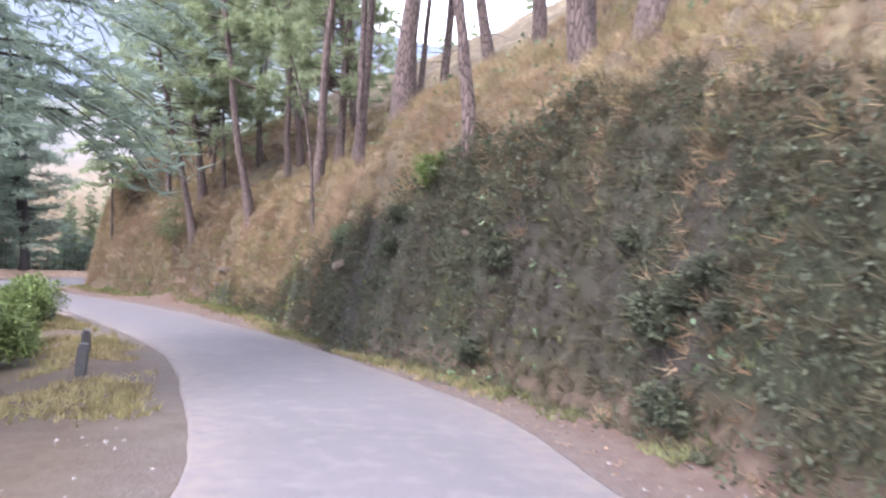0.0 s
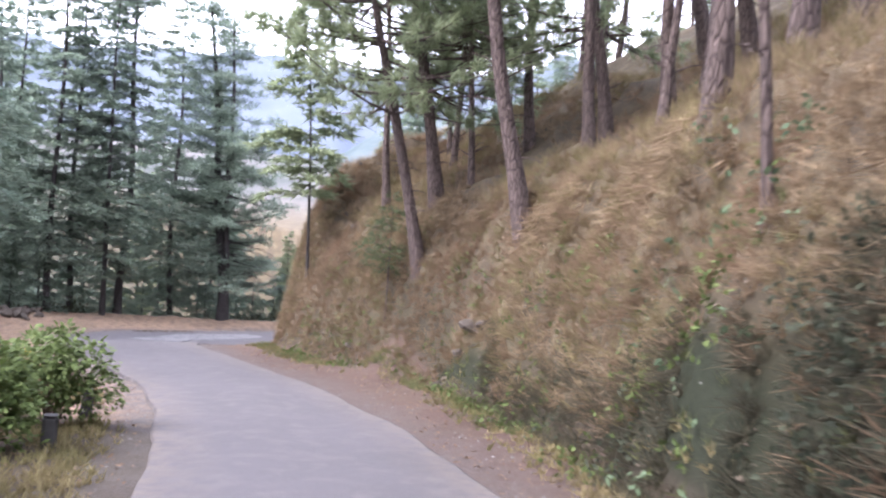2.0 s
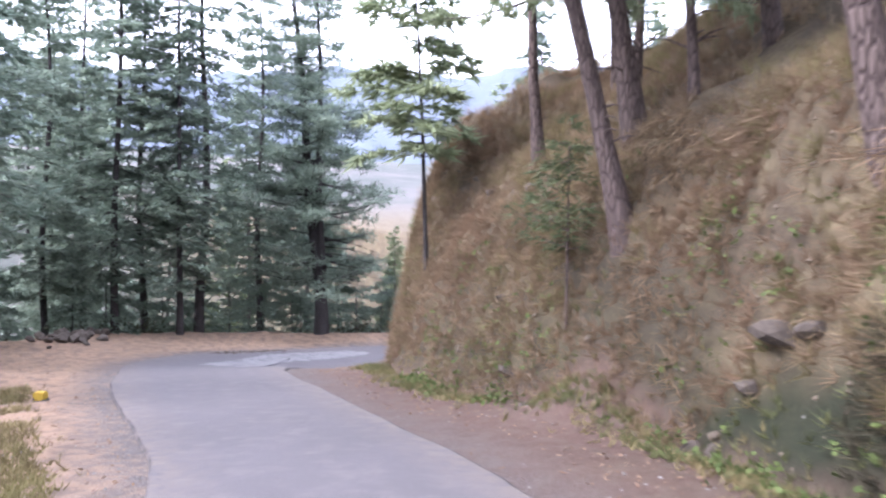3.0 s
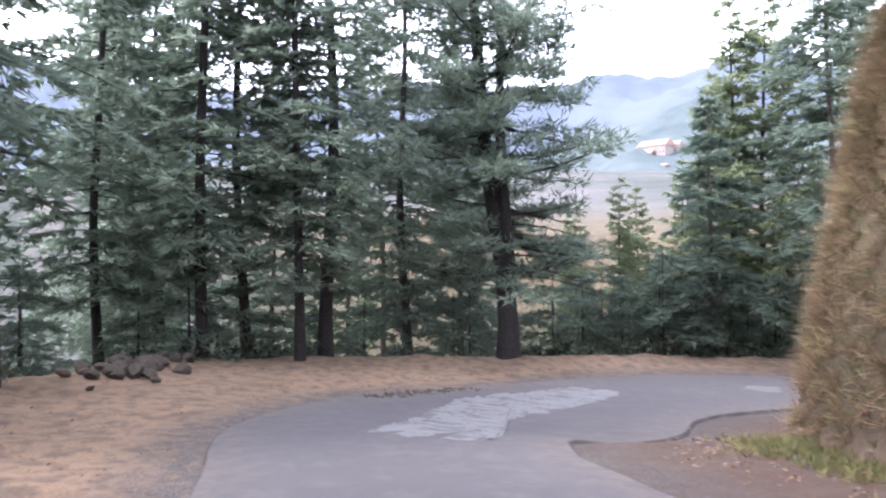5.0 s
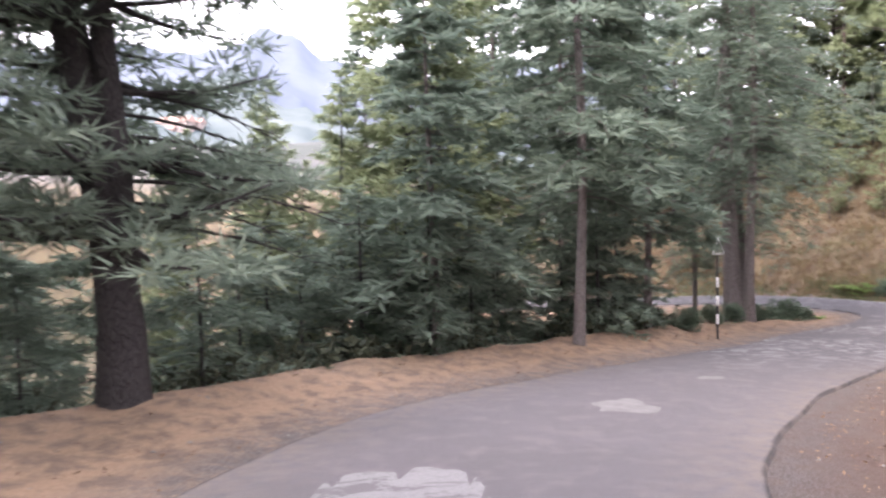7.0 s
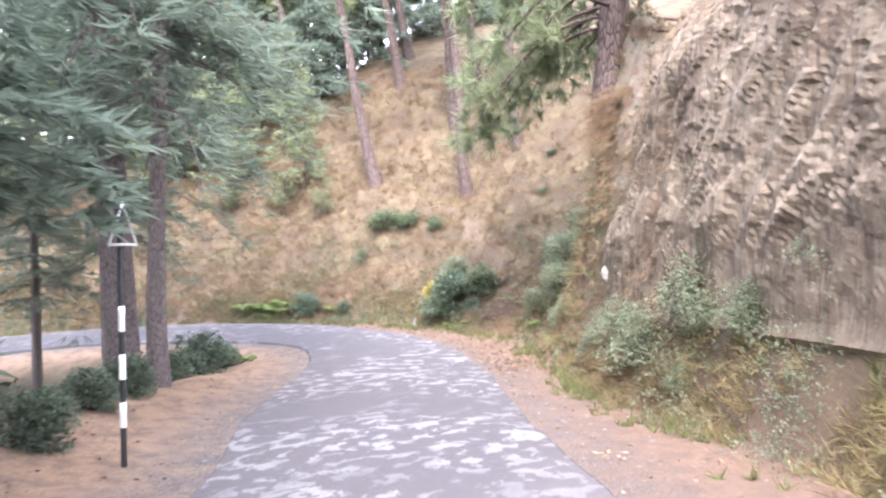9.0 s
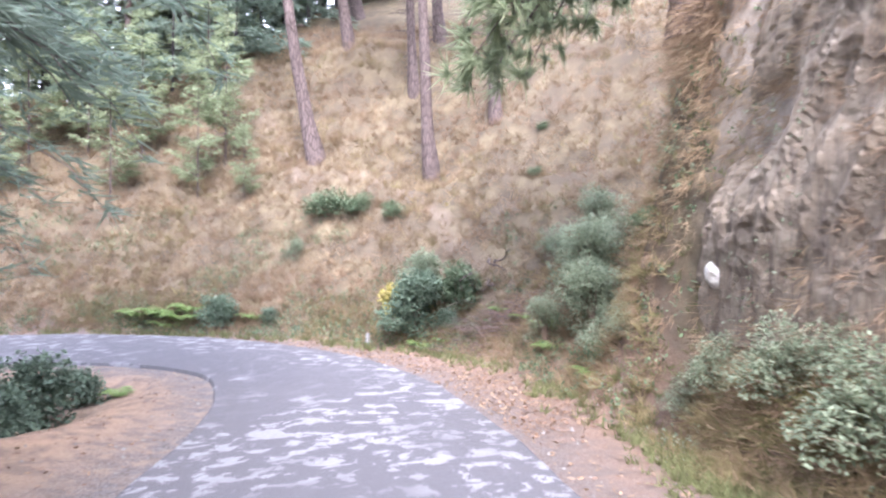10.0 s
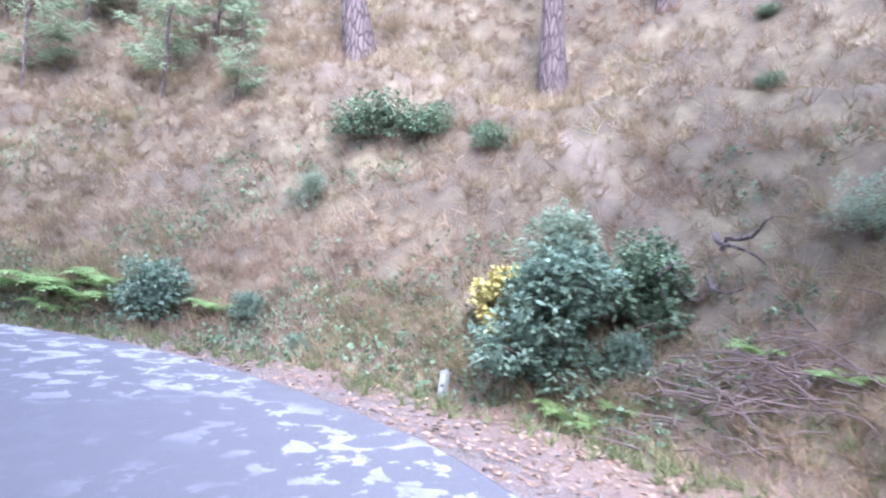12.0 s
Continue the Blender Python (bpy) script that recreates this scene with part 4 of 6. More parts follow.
cedar_full = stand(make_cedar(16, 2.7, 0.12, 0.2, 15, NEEDLE_YOUNG, label="full cedar with drooping tiers and a slim bole beside the verge", dense=1.7, bark=BARK_GREY), -19.3, 55.4, 200)
cedar_old = stand(make_cedar(20, 4.3, 0.27, 0.27, 16, NEEDLE_YOUNG, label="massive old cedar bole with drooping limbs beside the road", dense=1.9, droop=0.12, droopy_tip=0.5, width=0.02, bark=BARK_GREY), -12.63, 62.95, 250, sink=0.1)
cedar_d = stand(make_cedar(18, 3.4, 0.15, 0.22, 17, NEEDLE_YOUNG, label="straight slim cedar bole beside a larger one by the road", dense=1.5, droopy_tip=0.45, width=0.02, bark=BARK_GREY), -12.4, 61.9, 300)
cedar_near = stand(make_cedar(15, 4.9, 0.22, 0.32, 18, NEEDLE_CEDAR, label="cedar with long drooping limbs reaching over the verge", dense=2.0, droop=0.1, droopy_tip=0.5, width=0.022), -8.1, 13.2, 15)
small_cedar = stand(make_cedar(3.0, 1.5, 0.04, 0.04, 19, NEEDLE_YOUNG, label="low bushy young cedar at the edge of the drop", dense=2.6), -33.4, 46.8, 0)
pale_pine = stand(make_cedar(15, 2.8, 0.15, 0.10, 20, NEEDLE_LIGHT, label="pale green pine with upswept limbs below the road", dense=1.6, droop=-0.15, droopy_tip=-0.1, parent_name="pine_tree"), -21.9, 60.5, 0)
for p in (cedar_a, cedar_b, cedar_c, cedar_young, cedar_full, cedar_old, cedar_d, cedar_near, small_cedar, pale_pine):
    tagged(p, group=EDGE)
for proto, x, y, turn, scale in (
    (cedar_b, -37.8, 46.4, 70, 1.05), (cedar_b, -34.2, 41.8, 200, 0.9), (cedar_b, -37.5, 44.6, 33, 0.8),
    (cedar_a, -32.6, 44.9, 160, 0.8), (cedar_b, -30.35, 44.6, 280, 0.85), (cedar_a, -31.0, 50.3, 190, 0.85), (cedar_full, -39.0, 52.9, 80, 1.0),
    (pale_pine, -27.3, 61.8, 15, 0.55), (pale_pine, -26.6, 60.4, 200, 0.62), (pale_pine, -25.4, 57.8, 90, 0.42),
    (cedar_d, -11.1, 65.5, 140, 0.9), (cedar_d, -12.3, 66.9, 30, 0.7), (cedar_full, -20.0, 64.5, 10, 1.05), (cedar_a, -16.8, 66.0, 50, 1.0),
    (cedar_full, -24.0, 63.5, 222, 0.9), (cedar_full, -35.5, 38.2, 20, 0.85), (cedar_full, -34.0, 34.8, 120, 0.8), (cedar_a, -31.5, 33.0, 40, 0.8),
    (cedar_full, -29.6, 29.2, 210, 0.85), (cedar_b, -26.6, 27.6, 100, 0.9), (cedar_a, -31.5, 25.0, 70, 0.8), (cedar_a, -24.6, 22.0, 300, 0.9),
    (cedar_full, -20.5, 19.5, 10, 0.85), (cedar_b, -17.5, 15.0, 60, 0.9), (cedar_b, -22.0, 14.0, 160, 0.9), (cedar_near, -9.6, 6.6, 240, 0.95),
    (cedar_full, -31.6, 55.0, 140, 1.0), (cedar_full, -33.5, 52.5, 260, 1.0),
    (cedar_full, -16.7, 58.7, 130, 0.8), (cedar_full, -18.6, 60.2, 300, 0.9), (small_cedar, -17.6, 58.6, 10, 1.3),
    (cedar_full, -28.8, 34.6, 33, 1.0), (cedar_a, -31.4, 37.6, 120, 0.95),
    (small_cedar, -35.8, 43.6, 50, 1.1), (small_cedar, -31.6, 49.0, 90, 1.0), (small_cedar, -29.4, 50.6, 10, 1.2), (small_cedar, -25.6, 53.4, 120, 1.1),
    (small_cedar, -24.4, 55.6, 60, 1.3), (small_cedar, -20.9, 56.8, 20, 1.0), (small_cedar, -16.9, 59.6, 70, 0.9), (small_cedar, -34.8, 40.2, 10, 1.0),
    (small_cedar, -28.6, 53.2, 200, 1.4), (small_cedar, -36.6, 48.0, 150, 1.3), (small_cedar, -18.4, 57.4, 250, 1.2), (small_cedar, -23.2, 57.6, 99, 1.5),
):
    plant(proto, x, y, turn, scale, CEDAR if scale > 0.75 and proto not in (small_cedar, pale_pine) else "")
lip = np.random.default_rng(31)
for k in np.nonzero((CENTRE[:, 1] > 36) & (CENTRE[:, 1] < 57))[0][::3]:
    d = WIDE[k] + VERGE_OUT[k] + lip.uniform(0.9, 2.2)
    plant(small_cedar, CENTRE[k, 0] - RIGHT[k, 0] * d, CENTRE[k, 1] - RIGHT[k, 1] * d, float(lip.uniform(0, 360)), float(lip.uniform(0.8, 1.35)), "low bushy young cedar in the undergrowth below the verge", 0.3)
for x, y, t, s in ((-26.0, 56.4, 70, 0.5), (-24.6, 59.4, 10, 0.62), (-28.4, 58.4, 140, 0.55), (-22.9, 60.0, 222, 1.0), (-29.6, 60.6, 300, 0.6)):
    plant(pale_pine, x, y, t, s, "young yellow-green pine on the slope below the road")
# the wood further down the slope
rng = np.random.default_rng(5)
placed = [(o.location.x, o.location.y) for o in scene.objects if "category" in o.keys() and o["category"] == "tree"]
far_cedar = stand(make_cedar(17, 2.8, 0.14, 0.12, 71, NEEDLE_CEDAR, label=CEDAR, dense=0.75, width=0.085), -41.0, 49.5, 0)
far_pine = stand(make_cedar(15, 2.8, 0.14, 0.08, 72, NEEDLE_LIGHT, label="pale green pine in the wood below the road", dense=0.8, droop=-0.15, droopy_tip=-0.1, width=0.085, parent_name="pine_tree"), -38.5, 57.0, 0)
placed += [(-41.0, 49.5), (-38.5, 57.0)]
for n, (x, y, k) in enumerate(((-44.2, 48.4, 1.25), (-46.6, 52.1, 1.4), (-48.3, 56.3, 1.5))):
    plant(far_cedar, x, y, n * 83.0, k)
protos = [far_cedar, far_cedar, far_cedar, far_cedar, far_cedar, far_pine]
count = 0
for _ in range(4000):
    k = int(rng.integers(20, len(CENTRE) - 8))
    d = WIDE[k] + VERGE_OUT[k] + rng.uniform(6, 55)
    x, y = CENTRE[k, 0] - RIGHT[k, 0] * d, CENTRE[k, 1] - RIGHT[k, 1] * d
    _, _, f, _, u = land([x], [y])
    if f[0] < 3.5 or u[0] > 0 or min(np.hypot(x - a, y - b) for a, b in placed) < 3.3 + 0.03 * f[0]:
        continue
    if 4 < math.degrees(math.atan2(-(x + 19), y - 32)) < 17 and np.hypot(x + 19, y - 32) < 75:
        continue
    if y > 50 and 2 < math.degrees(math.atan2(-(x + 22.5), y - 36.5)) < 17:
        continue
    placed.append((x, y))
    plant(protos[int(rng.integers(0, len(protos)))], x, y, float(rng.uniform(0, 360)), float(rng.uniform(0.8, 1.3)), CEDAR)
    count += 1
    if count > 17:
        break

for n in range(300):
    x, y = float(rng.uniform(-48, -17)), float(rng.uniform(58, 84))
    _, _, f, _, u = land([x], [y])
    side = math.degrees(math.atan2(-(x + 19), y - 32))
    if f[0] < 2.5 or u[0] > 0 or 7 < side < 17 or 2 < math.degrees(math.atan2(-(x + 22.5), y - 36.5)) < 17 or min(np.hypot(x - a, y - b) for a, b in placed) < 3.0:
        continue
    placed.append((x, y))
    plant(protos[int(rng.integers(0, 6))], x, y, float(rng.uniform(0, 360)), float(rng.uniform(0.7, 1.05)), CEDAR)
    if len(placed) > 74:
        break

# pines on the cut bank; they lean out over the road
LEAN_SPUR, LEAN_COVE = 197, 125
BANKPINE = "leaning pine with a bare scaly bole on the dry grassy bank"
pine_kinds = []
for n, (x, y, z, h, g, cb, cr, lean, bend, turn) in enumerate((
    (-10.8, 33.1, -0.5, 12, 0.15, 3.0, 3.8, 0.20, 0.25, LEAN_SPUR),
    (-11.0, 34.7, 0.8, 13, 0.17, 2.6, 3.9, 0.14, 0.10, LEAN_SPUR),
    (-10.1, 34.6, 1.2, 11, 0.09, 3.0, 2.8, 0.04, 0.0, LEAN_SPUR),
    (-7.7, 30.5, 0.1, 14, 0.18, 5.5, 2.8, 0.17, 0.15, LEAN_SPUR),
    (-6.8, 32.7, 2.0, 13, 0.14, 6.0, 2.4, 0.06, 0.0, LEAN_SPUR),
    (-4.4, 25.6, 1.3, 13, 0.17, 7.0, 2.4, 0.02, 0.0, 0),
    (-3.8, 22.6, 0.1, 7.5, 0.06, 5.5, 1.0, 0.24, -0.3, LEAN_SPUR),
    (-1.3, 19.3, 3.45, 14, 0.26, 6.5, 2.8, 0.03, 0.0, 10),
    (0.3, 14.6, 2.6, 11, 0.13, 7.0, 2.2, 0.10, 0.2, LEAN_SPUR),
    (2.1, 13.3, 4.1, 13, 0.20, 6.5, 2.4, 0.16, 0.1, LEAN_SPUR),
    (0.7, 70.1, -1.75, 13, 0.20, 6.5, 2.3, 0.21, -0.15, LEAN_COVE),
    (2.05, 67.0, -2.3, 13, 0.18, 6.5, 2.6, 0.08, 0.0, LEAN_COVE),
    (3.3, 65.7, -0.7, 12, 0.15, 5.5, 2.4, 0.07, 0.1, LEAN_COVE),
    (4.0, 71.7, 1.9, 12, 0.19, 5.0, 2.4, 0.15, 0.1, LEAN_COVE),
)):
    t = make_pine(h, g, cb, cr, 40 + n, BANKPINE, lean, bend, needles=NEEDLE_LIGHT if n < 3 else None, clumps=620 if n < 3 else 240 if g > 0.08 else 60)
    stand(t, x, y, turn, z=min(z, ground_z(x, y) + 0.05))
    tagged(t, group="pines on the bank")
    pine_kinds.append(t)
tagged(pine_kinds[6], "thin crooked pine sapling with a bare stem on the bank")
for n, (x, y, k, turn, scale) in enumerate((
    (-5.1, 31.3, 4, 190, 1.0), (-4.4, 30.0, 5, 20, 1.0), (-3.6, 31.5, 3, 200, 0.9), (-3.2, 26.9, 5, 90, 1.05), (-2.1, 30.0, 4, 10, 1.0), (-1.4, 22.8, 7, 180, 0.9),
    (-6.7, 34.7, 1, 200, 0.9), (-9.0, 36.6, 4, 160, 1.0), (-11.6, 38.0, 2, 100, 1.1), (-7.5, 38.5, 5, 10, 1.0), (-4.4, 35.0, 3, 180, 1.0), (-1.6, 34.0, 4, 60, 1.0),
    (-5.1, 29.6, 2, 30, 1.0), (-2.8, 24.3, 4, 190, 0.95), (-0.4, 27.0, 5, 170, 1.0), (1.0, 22.0, 3, 190, 1.0), (1.8, 18.0, 4, 200, 1.0), (2.3, 14.7, 5, 190, 1.1),
    (3.0, 12.5, 7, 200, 0.8), (3.8, 25.0, 5, 30, 1.0), (-12.8, 41.0, 2, 280, 0.9), (-10.5, 42.5, 5, 0, 0.9), (-8.0, 45.5, 3, 300, 0.9), (-5.0, 50.0, 4, 120, 0.9),
    (-13.5, 37.4, 4, 210, 0.85), (-9.5, 47.8, 5, 70, 0.9), (-1.0, 56.0, 11, 60, 1.0), (3.8, 68.9, 12, 120, 1.0), (6.0, 69.5, 11, 130, 1.0),
    (7.0, 74.0, 10, 100, 1.0), (3.2, 77.0, 13, 130, 1.0), (0.6, 79.0, 12, 40, 1.0), (-2.0, 82.0, 11, 90, 1.0), (8.0, 66.0, 12, 10, 1.0), (5.5, 80.0, 4, 10, 1.1),
)):
    plant(pine_kinds[k], x, y, turn, scale, "tall pine with a bare scaly bole higher on the dry slope", 0.1)
cliff_pine = stand(make_pine(9, 0.31, 0.9, 4.3, 66, "stout pine with low pale green boughs above the rock face", 0.03, 0.0, NEEDLE_LIGHT, 700, root=0.9, boughs=((0.9, -112, 3.3, 2.0), (1.1, -96, 3.0, 1.9), (1.2, -135, 3.8, 1.9), (1.3, -108, 3.4, 2.4), (1.7, -122, 3.6, 2.2), (2.0, -95, 3.2, 2.4), (2.3, -140, 4.2, 1.9), (2.6, -115, 3.8, 2.2), (2.9, -155, 4.6, 2.0), (3.2, -130, 4.4, 2.2), (1.5, -150, 3.6, 1.4), (2.2, -165, 3.8, 1.5), (3.4, -100, 3.4, 2.0))), -5.45, 57.65, 200, sink=0.1)
tagged(cliff_pine, group="pines on the bank")
# pines and cedars that close the skyline behind the cove
for n, (x, y, k, s) in enumerate(((-6.5, 80.5, 2, 0.9), (-4.0, 79.5, 5, 0.9), (-8.5, 79.0, 5, 0.8), (-1.5, 80.0, 2, 0.8), (-10.8, 80.5, 2, 0.9), (-9.5, 82.5, 2, 0.9), (-5.0, 86.0, 5, 1.0), (-13.0, 84.0, 0, 0.9), (-1.0, 88.0, 2, 0.9), (4.0, 90.0, 5, 1.0), (-8.0, 91.0, 2, 1.0), (-17.0, 86.5, 2, 0.9), (9.0, 86.0, 2, 1.0), (-20.0, 90.0, 5, 1.1), (1.0, 80.5, 5, 0.9), (5.0, 82.0, 2, 0.9), (8.5, 80.0, 5, 0.9), (12.0, 83.0, 2, 1.0), (-3.0, 84.0, 5, 0.8), (12.0, 77.0, 5, 0.9), (16.0, 75.0, 2, 1.0), (3.0, 79.0, 5, 1.0), (6.8, 77.6, 5, 1.1), (9.8, 78.6, 5, 1.1), (1.6, 83.0, 5, 1.2), (7.4, 84.0, 5, 1.2))):
    plant(protos[k], x, y, n * 57.0, 1.25 * s, "cedar in the wood beyond the bend")
# young cedars along the brow of the slope
for n, (x, y, s) in enumerate(((0.5, 76.2, 1.5), (2.6, 75.6, 1.7), (4.4, 76.4, 1.8), (6.4, 76.0, 2.0), (8.6, 76.6, 2.0), (10.8, 75.8, 2.0), (12.6, 75.0, 2.0), (-1.4, 77.4, 1.5), (14.5, 74.0, 2.0))):
    plant(small_cedar, x, y, n * 71.0, s, "young bushy cedar on the brow of the dry slope", 0.2)
# saplings
sapling = stand(make_cedar(4.4, 1.15, 0.035, 0.16, 61, NEEDLE_LIGHT, bark=BARK_PINE, label="slender young pine with thin bluish tufts on the dry slope", dense=2.0, width=0.03, droop=-0.1, droopy_tip=-0.1, parent_name="pine_sapling"), -0.1, 72.9, 0)
tagged(sapling, group="young pines on the slope")
for x, y, s, t in ((-1.3, 75.2, 1.0, 40), (-2.7, 74.6, 0.9, 100), (-1.3, 72.6, 0.85, 200), (-2.2, 76.4, 1.1, 300), (0.6, 74.6, 1.1, 10), (-3.6, 77.2, 1.0, 150), (-4.8, 76.6, 0.8, 60), (-0.9, 71.2, 0.5, 20)):
    plant(sapling, x, y, t, s)
spur_sapling = stand(make_cedar(3.4, 1.0, 0.03, 0.4, 63, NEEDLE_DARK, bark=BARK_PINE, label="slender dark pine sapling with a bare stem on the spur", dense=2.2, width=0.03, droop=-0.1, droopy_tip=-0.1, parent_name="pine_sapling"), -11.75, 33.45, 0)
tagged(spur_sapling, group="young pines on the slope")
slim = stand(make_cedar(9.5, 2.1, 0.06, 0.3, 62, NEEDLE_LIGHT, label="thin leaning pine with soft pale limbs on the spur", dense=1.7, droop=-0.05, lean=-0.06, parent_name="pine_sapling"), -16.6, 38.5, 30)



# ---------------- grass, herbs and litter ----------------
def along(count, y0, y1, rng, near, far, side=1, power=1.5):
    """Places beside the road, between two marks of the road's run, from near to far past the verge."""
    k = np.nonzero((CENTRE[:, 1] >= y0) & (CENTRE[:, 1] <= y1))[0]
    k = k[rng.integers(0, len(k) - 1, count)]
    on = rng.uniform(0, 1, count)[:, None]
    over = near + (far - near) * rng.uniform(0, 1, count) ** power
    d = WIDE[k] + (VERGE_IN if side > 0 else VERGE_OUT)[k] + over
    p = CENTRE[k, :2] * (1 - on) + CENTRE[k + 1, :2] * on + (RIGHT[k] * (1 - on) + RIGHT[k + 1] * on) * (side * d)[:, None] + rng.normal(0, 0.15, (count, 2))
    z, bank, fall, i, u = land(p[:, 0], p[:, 1])
    keep = np.abs(u) > WIDE[i] + 0.12
    return np.column_stack([p, z])[keep], u[keep], i[keep]


def tufts(name, places, length, width, blades_each, mat, rng, label, tilt=0.5, spread=1.2, droop=None):
    """Grass: fans of blades that stand up and lean down the slope."""
    if droop is None:
        _, bank, _, i, _ = land(places[:, 0], places[:, 1])
        places = places[(bank < 0.4) | (bank > 1.7) | (PROFILE[i, 3] < 4.9) | (places[:, 1] < 50)]
    n = len(places)
    e = 0.15
    zx = (land(places[:, 0] + e, places[:, 1])[0] - land(places[:, 0] - e, places[:, 1])[0]) / (2 * e)
    zy = (land(places[:, 0], places[:, 1] + e)[0] - land(places[:, 0], places[:, 1] - e)[0]) / (2 * e)
    steep = np.hypot(zx, zy) + 1e-6
    lean = np.clip(steep, 0, 1.6) * (tilt if droop is None else droop)
    out = np.stack([-zx / steep * lean, -zy / steep * lean, np.ones(n) * (1 if droop is None else -0.9)], 1) + rng.normal(0, 0.22, (n, 3))
    out /= np.linalg.norm(out, axis=1)[:, None]
    side = rng.normal(0, 1, (n, 3))
    side -= out * (side * out).sum(1)[:, None]
    side /= np.linalg.norm(side, axis=1)[:, None]
    v, f = blades(places, out, side, length, width, blades_each, spread, rng, 0.35, False)
    return tagged(new(name, mesh_of(name, v, f, mat)), label, "grass", kind="stuff")


rng = np.random.default_rng(21)
clumpy = lambda p, seed, cut: p[fbm(p[:, 0] * 0.7, p[:, 1] * 0.7, seed, 3) > cut]


def herby(p):
    """How far below the upper limit of the dull, shade-toned herbs the places lie, in metres."""
    i, u, on = road_place(p[:, 0], p[:, 1])
    return np.interp(p[:, 1], HERB_RUN, HERB_TOP) - (p[:, 2] - CENTRE[i, 2]) - 1.6 * fbm(p[:, 0] * 0.5, p[:, 1] * 0.5, 61, 3)



p, u, i = along(17000, 5, 53, rng, 0.0, 8.0)
p = p[herby(p) < 0.2]
tufts("dry_grass", clumpy(p, 3, -0.25), 0.34, 0.005, 13, GRASS_DRY, rng, "dry straw-coloured grass hanging down the cut bank", 0.9)
p, u, i = along(7000, 14, 51, rng, 0.0, 1.3, power=1.0)
p = p[herby(p) < 0.3]
tufts("dry_grass", clumpy(p, 13, -0.3), 0.24, 0.008, 10, GRASS_DRY, rng, "matted brown grass on the steep foot of the bank", 0.9)
p, u, i = along(10000, 3, 50, rng, 0.2, 9.0)
p = p[herby(p) < 0.3]
tufts("dry_grass", clumpy(p, 7, -0.06), 0.36, 0.007, 12, GRASS_OCHRE, rng, "ochre grass in patches on the bank")
p, u, i = along(28000, 57.5, 76, rng, 0.0, 11.0, power=1.1)
trail_gap = (np.hypot(p[:, 0] - 0.3, p[:, 1] - 65.4) > 0.35) & ((np.hypot(p[:, 0] + 6.2, p[:, 1] - 57.5) > 1.0) | (p[:, 2] > -1.6))
tufts("dry_grass", clumpy(p[trail_gap], 4, -0.6), 0.30, 0.005, 11, GRASS_DRY, rng, "dry brown grass on the slope above the bend", 0.95)
p, u, i = along(5000, 58, 74, rng, 0.0, 9.0)
tufts("dry_grass", clumpy(p, 9, 0.05), 0.34, 0.005, 11, GRASS_OCHRE, rng, "ochre grass in patches on the slope above the bend", 0.95)
p, u, i = along(6500, -1, 74, rng, -0.5, 0.9)
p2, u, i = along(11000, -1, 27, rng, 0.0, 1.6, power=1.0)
tufts("shade_grass", clumpy(p2[herby(p2) > -0.3], 19, -0.3), 0.30, 0.008, 12, GRASS_SHADE_TONED, rng, "long dull grass on the shaded bank", 0.8)
tufts("green_grass", clumpy(p, 15, -0.05), 0.16, 0.008, 10, GRASS_GREEN, rng, "short green and yellow grass along the foot of the bank", 0.2)
p, u, i = along(3400, 58, 75, rng, -0.45, 1.0, power=1.0)
tufts("green_grass", clumpy(p, 53, -0.15), 0.15, 0.006, 9, GRASS_GREEN, rng, "short green and straw-coloured grass along the verge below the slope", 0.2)
p, u, i = along(2600, 10, 38, rng, -0.9, 0.05, power=0.5)
tufts("dry_grass", clumpy(p, 57, -0.2), 0.13, 0.008, 8, GRASS_OCHRE, rng, "pale straw and short grass between verge and bank", 0.2)
p, u, i = along(5200, 9, 36, rng, -1.0, 0.6, -1)
tufts("dry_grass", clumpy(p, 17, -0.15), 0.13, 0.009, 7, GRASS_OCHRE, rng, "short dry grass on the outer verge", 0.2)
p, u, i = along(600, 52.5, 60, rng, 1.4, 2.1)
p = p[(p[:, 1] < 56.2) | (p[:, 2] > -1.6)]
tufts("hanging_grass", p, 0.45, 0.0045, 14, GRASS_DRY, rng, "long dry grass hanging over the rock face", droop=1.0, spread=0.5)
p = np.column_stack([rng.normal(-5.9, 0.2, 260), rng.normal(57.55, 0.25, 260)])
p = np.column_stack([p, land(p[:, 0], p[:, 1])[0]])
p = p[(p[:, 2] > -2.0) & (p[:, 2] < -0.9)]
q = np.column_stack([rng.normal(-6.15, 0.3, 420), rng.normal(57.45, 0.3, 420)])
q = np.column_stack([q, land(q[:, 0], q[:, 1])[0]])
tufts("dry_grass", q[(q[:, 2] > -3.4) & (q[:, 2] < -0.9)], 0.22, 0.004, 10, GRASS_DRY, rng, "matted dull grass and roots at the corner of the rock face", droop=1.0, spread=0.5)
tufts("hanging_grass", p, 0.6, 0.004, 14, GRASS_DRY, rng, "shaggy dry grass hanging from the corner of the rock face", droop=1.0, spread=0.4)
p, u, i = along(2600, 56.8, 61.2, rng, 0.0, 1.9, power=1.0)
tufts("hanging_grass", clumpy(p, 71, -0.25), 0.26, 0.0035, 11, GRASS_DRY, rng, "brown and straw-coloured grass on the steep corner of the cutting", droop=1.0, spread=0.7)
p, u, i = along(2600, -1, 20, rng, 0.0, 1.6, power=1.0)
tufts("dry_grass", clumpy(p, 83, 0.12), 0.26, 0.008, 11, GRASS_DRY, rng, "brown grass in patches between the herbs of the shaded bank", 0.9)
p, u, i = along(1500, 22, 48, rng, 1.0, 2.2)
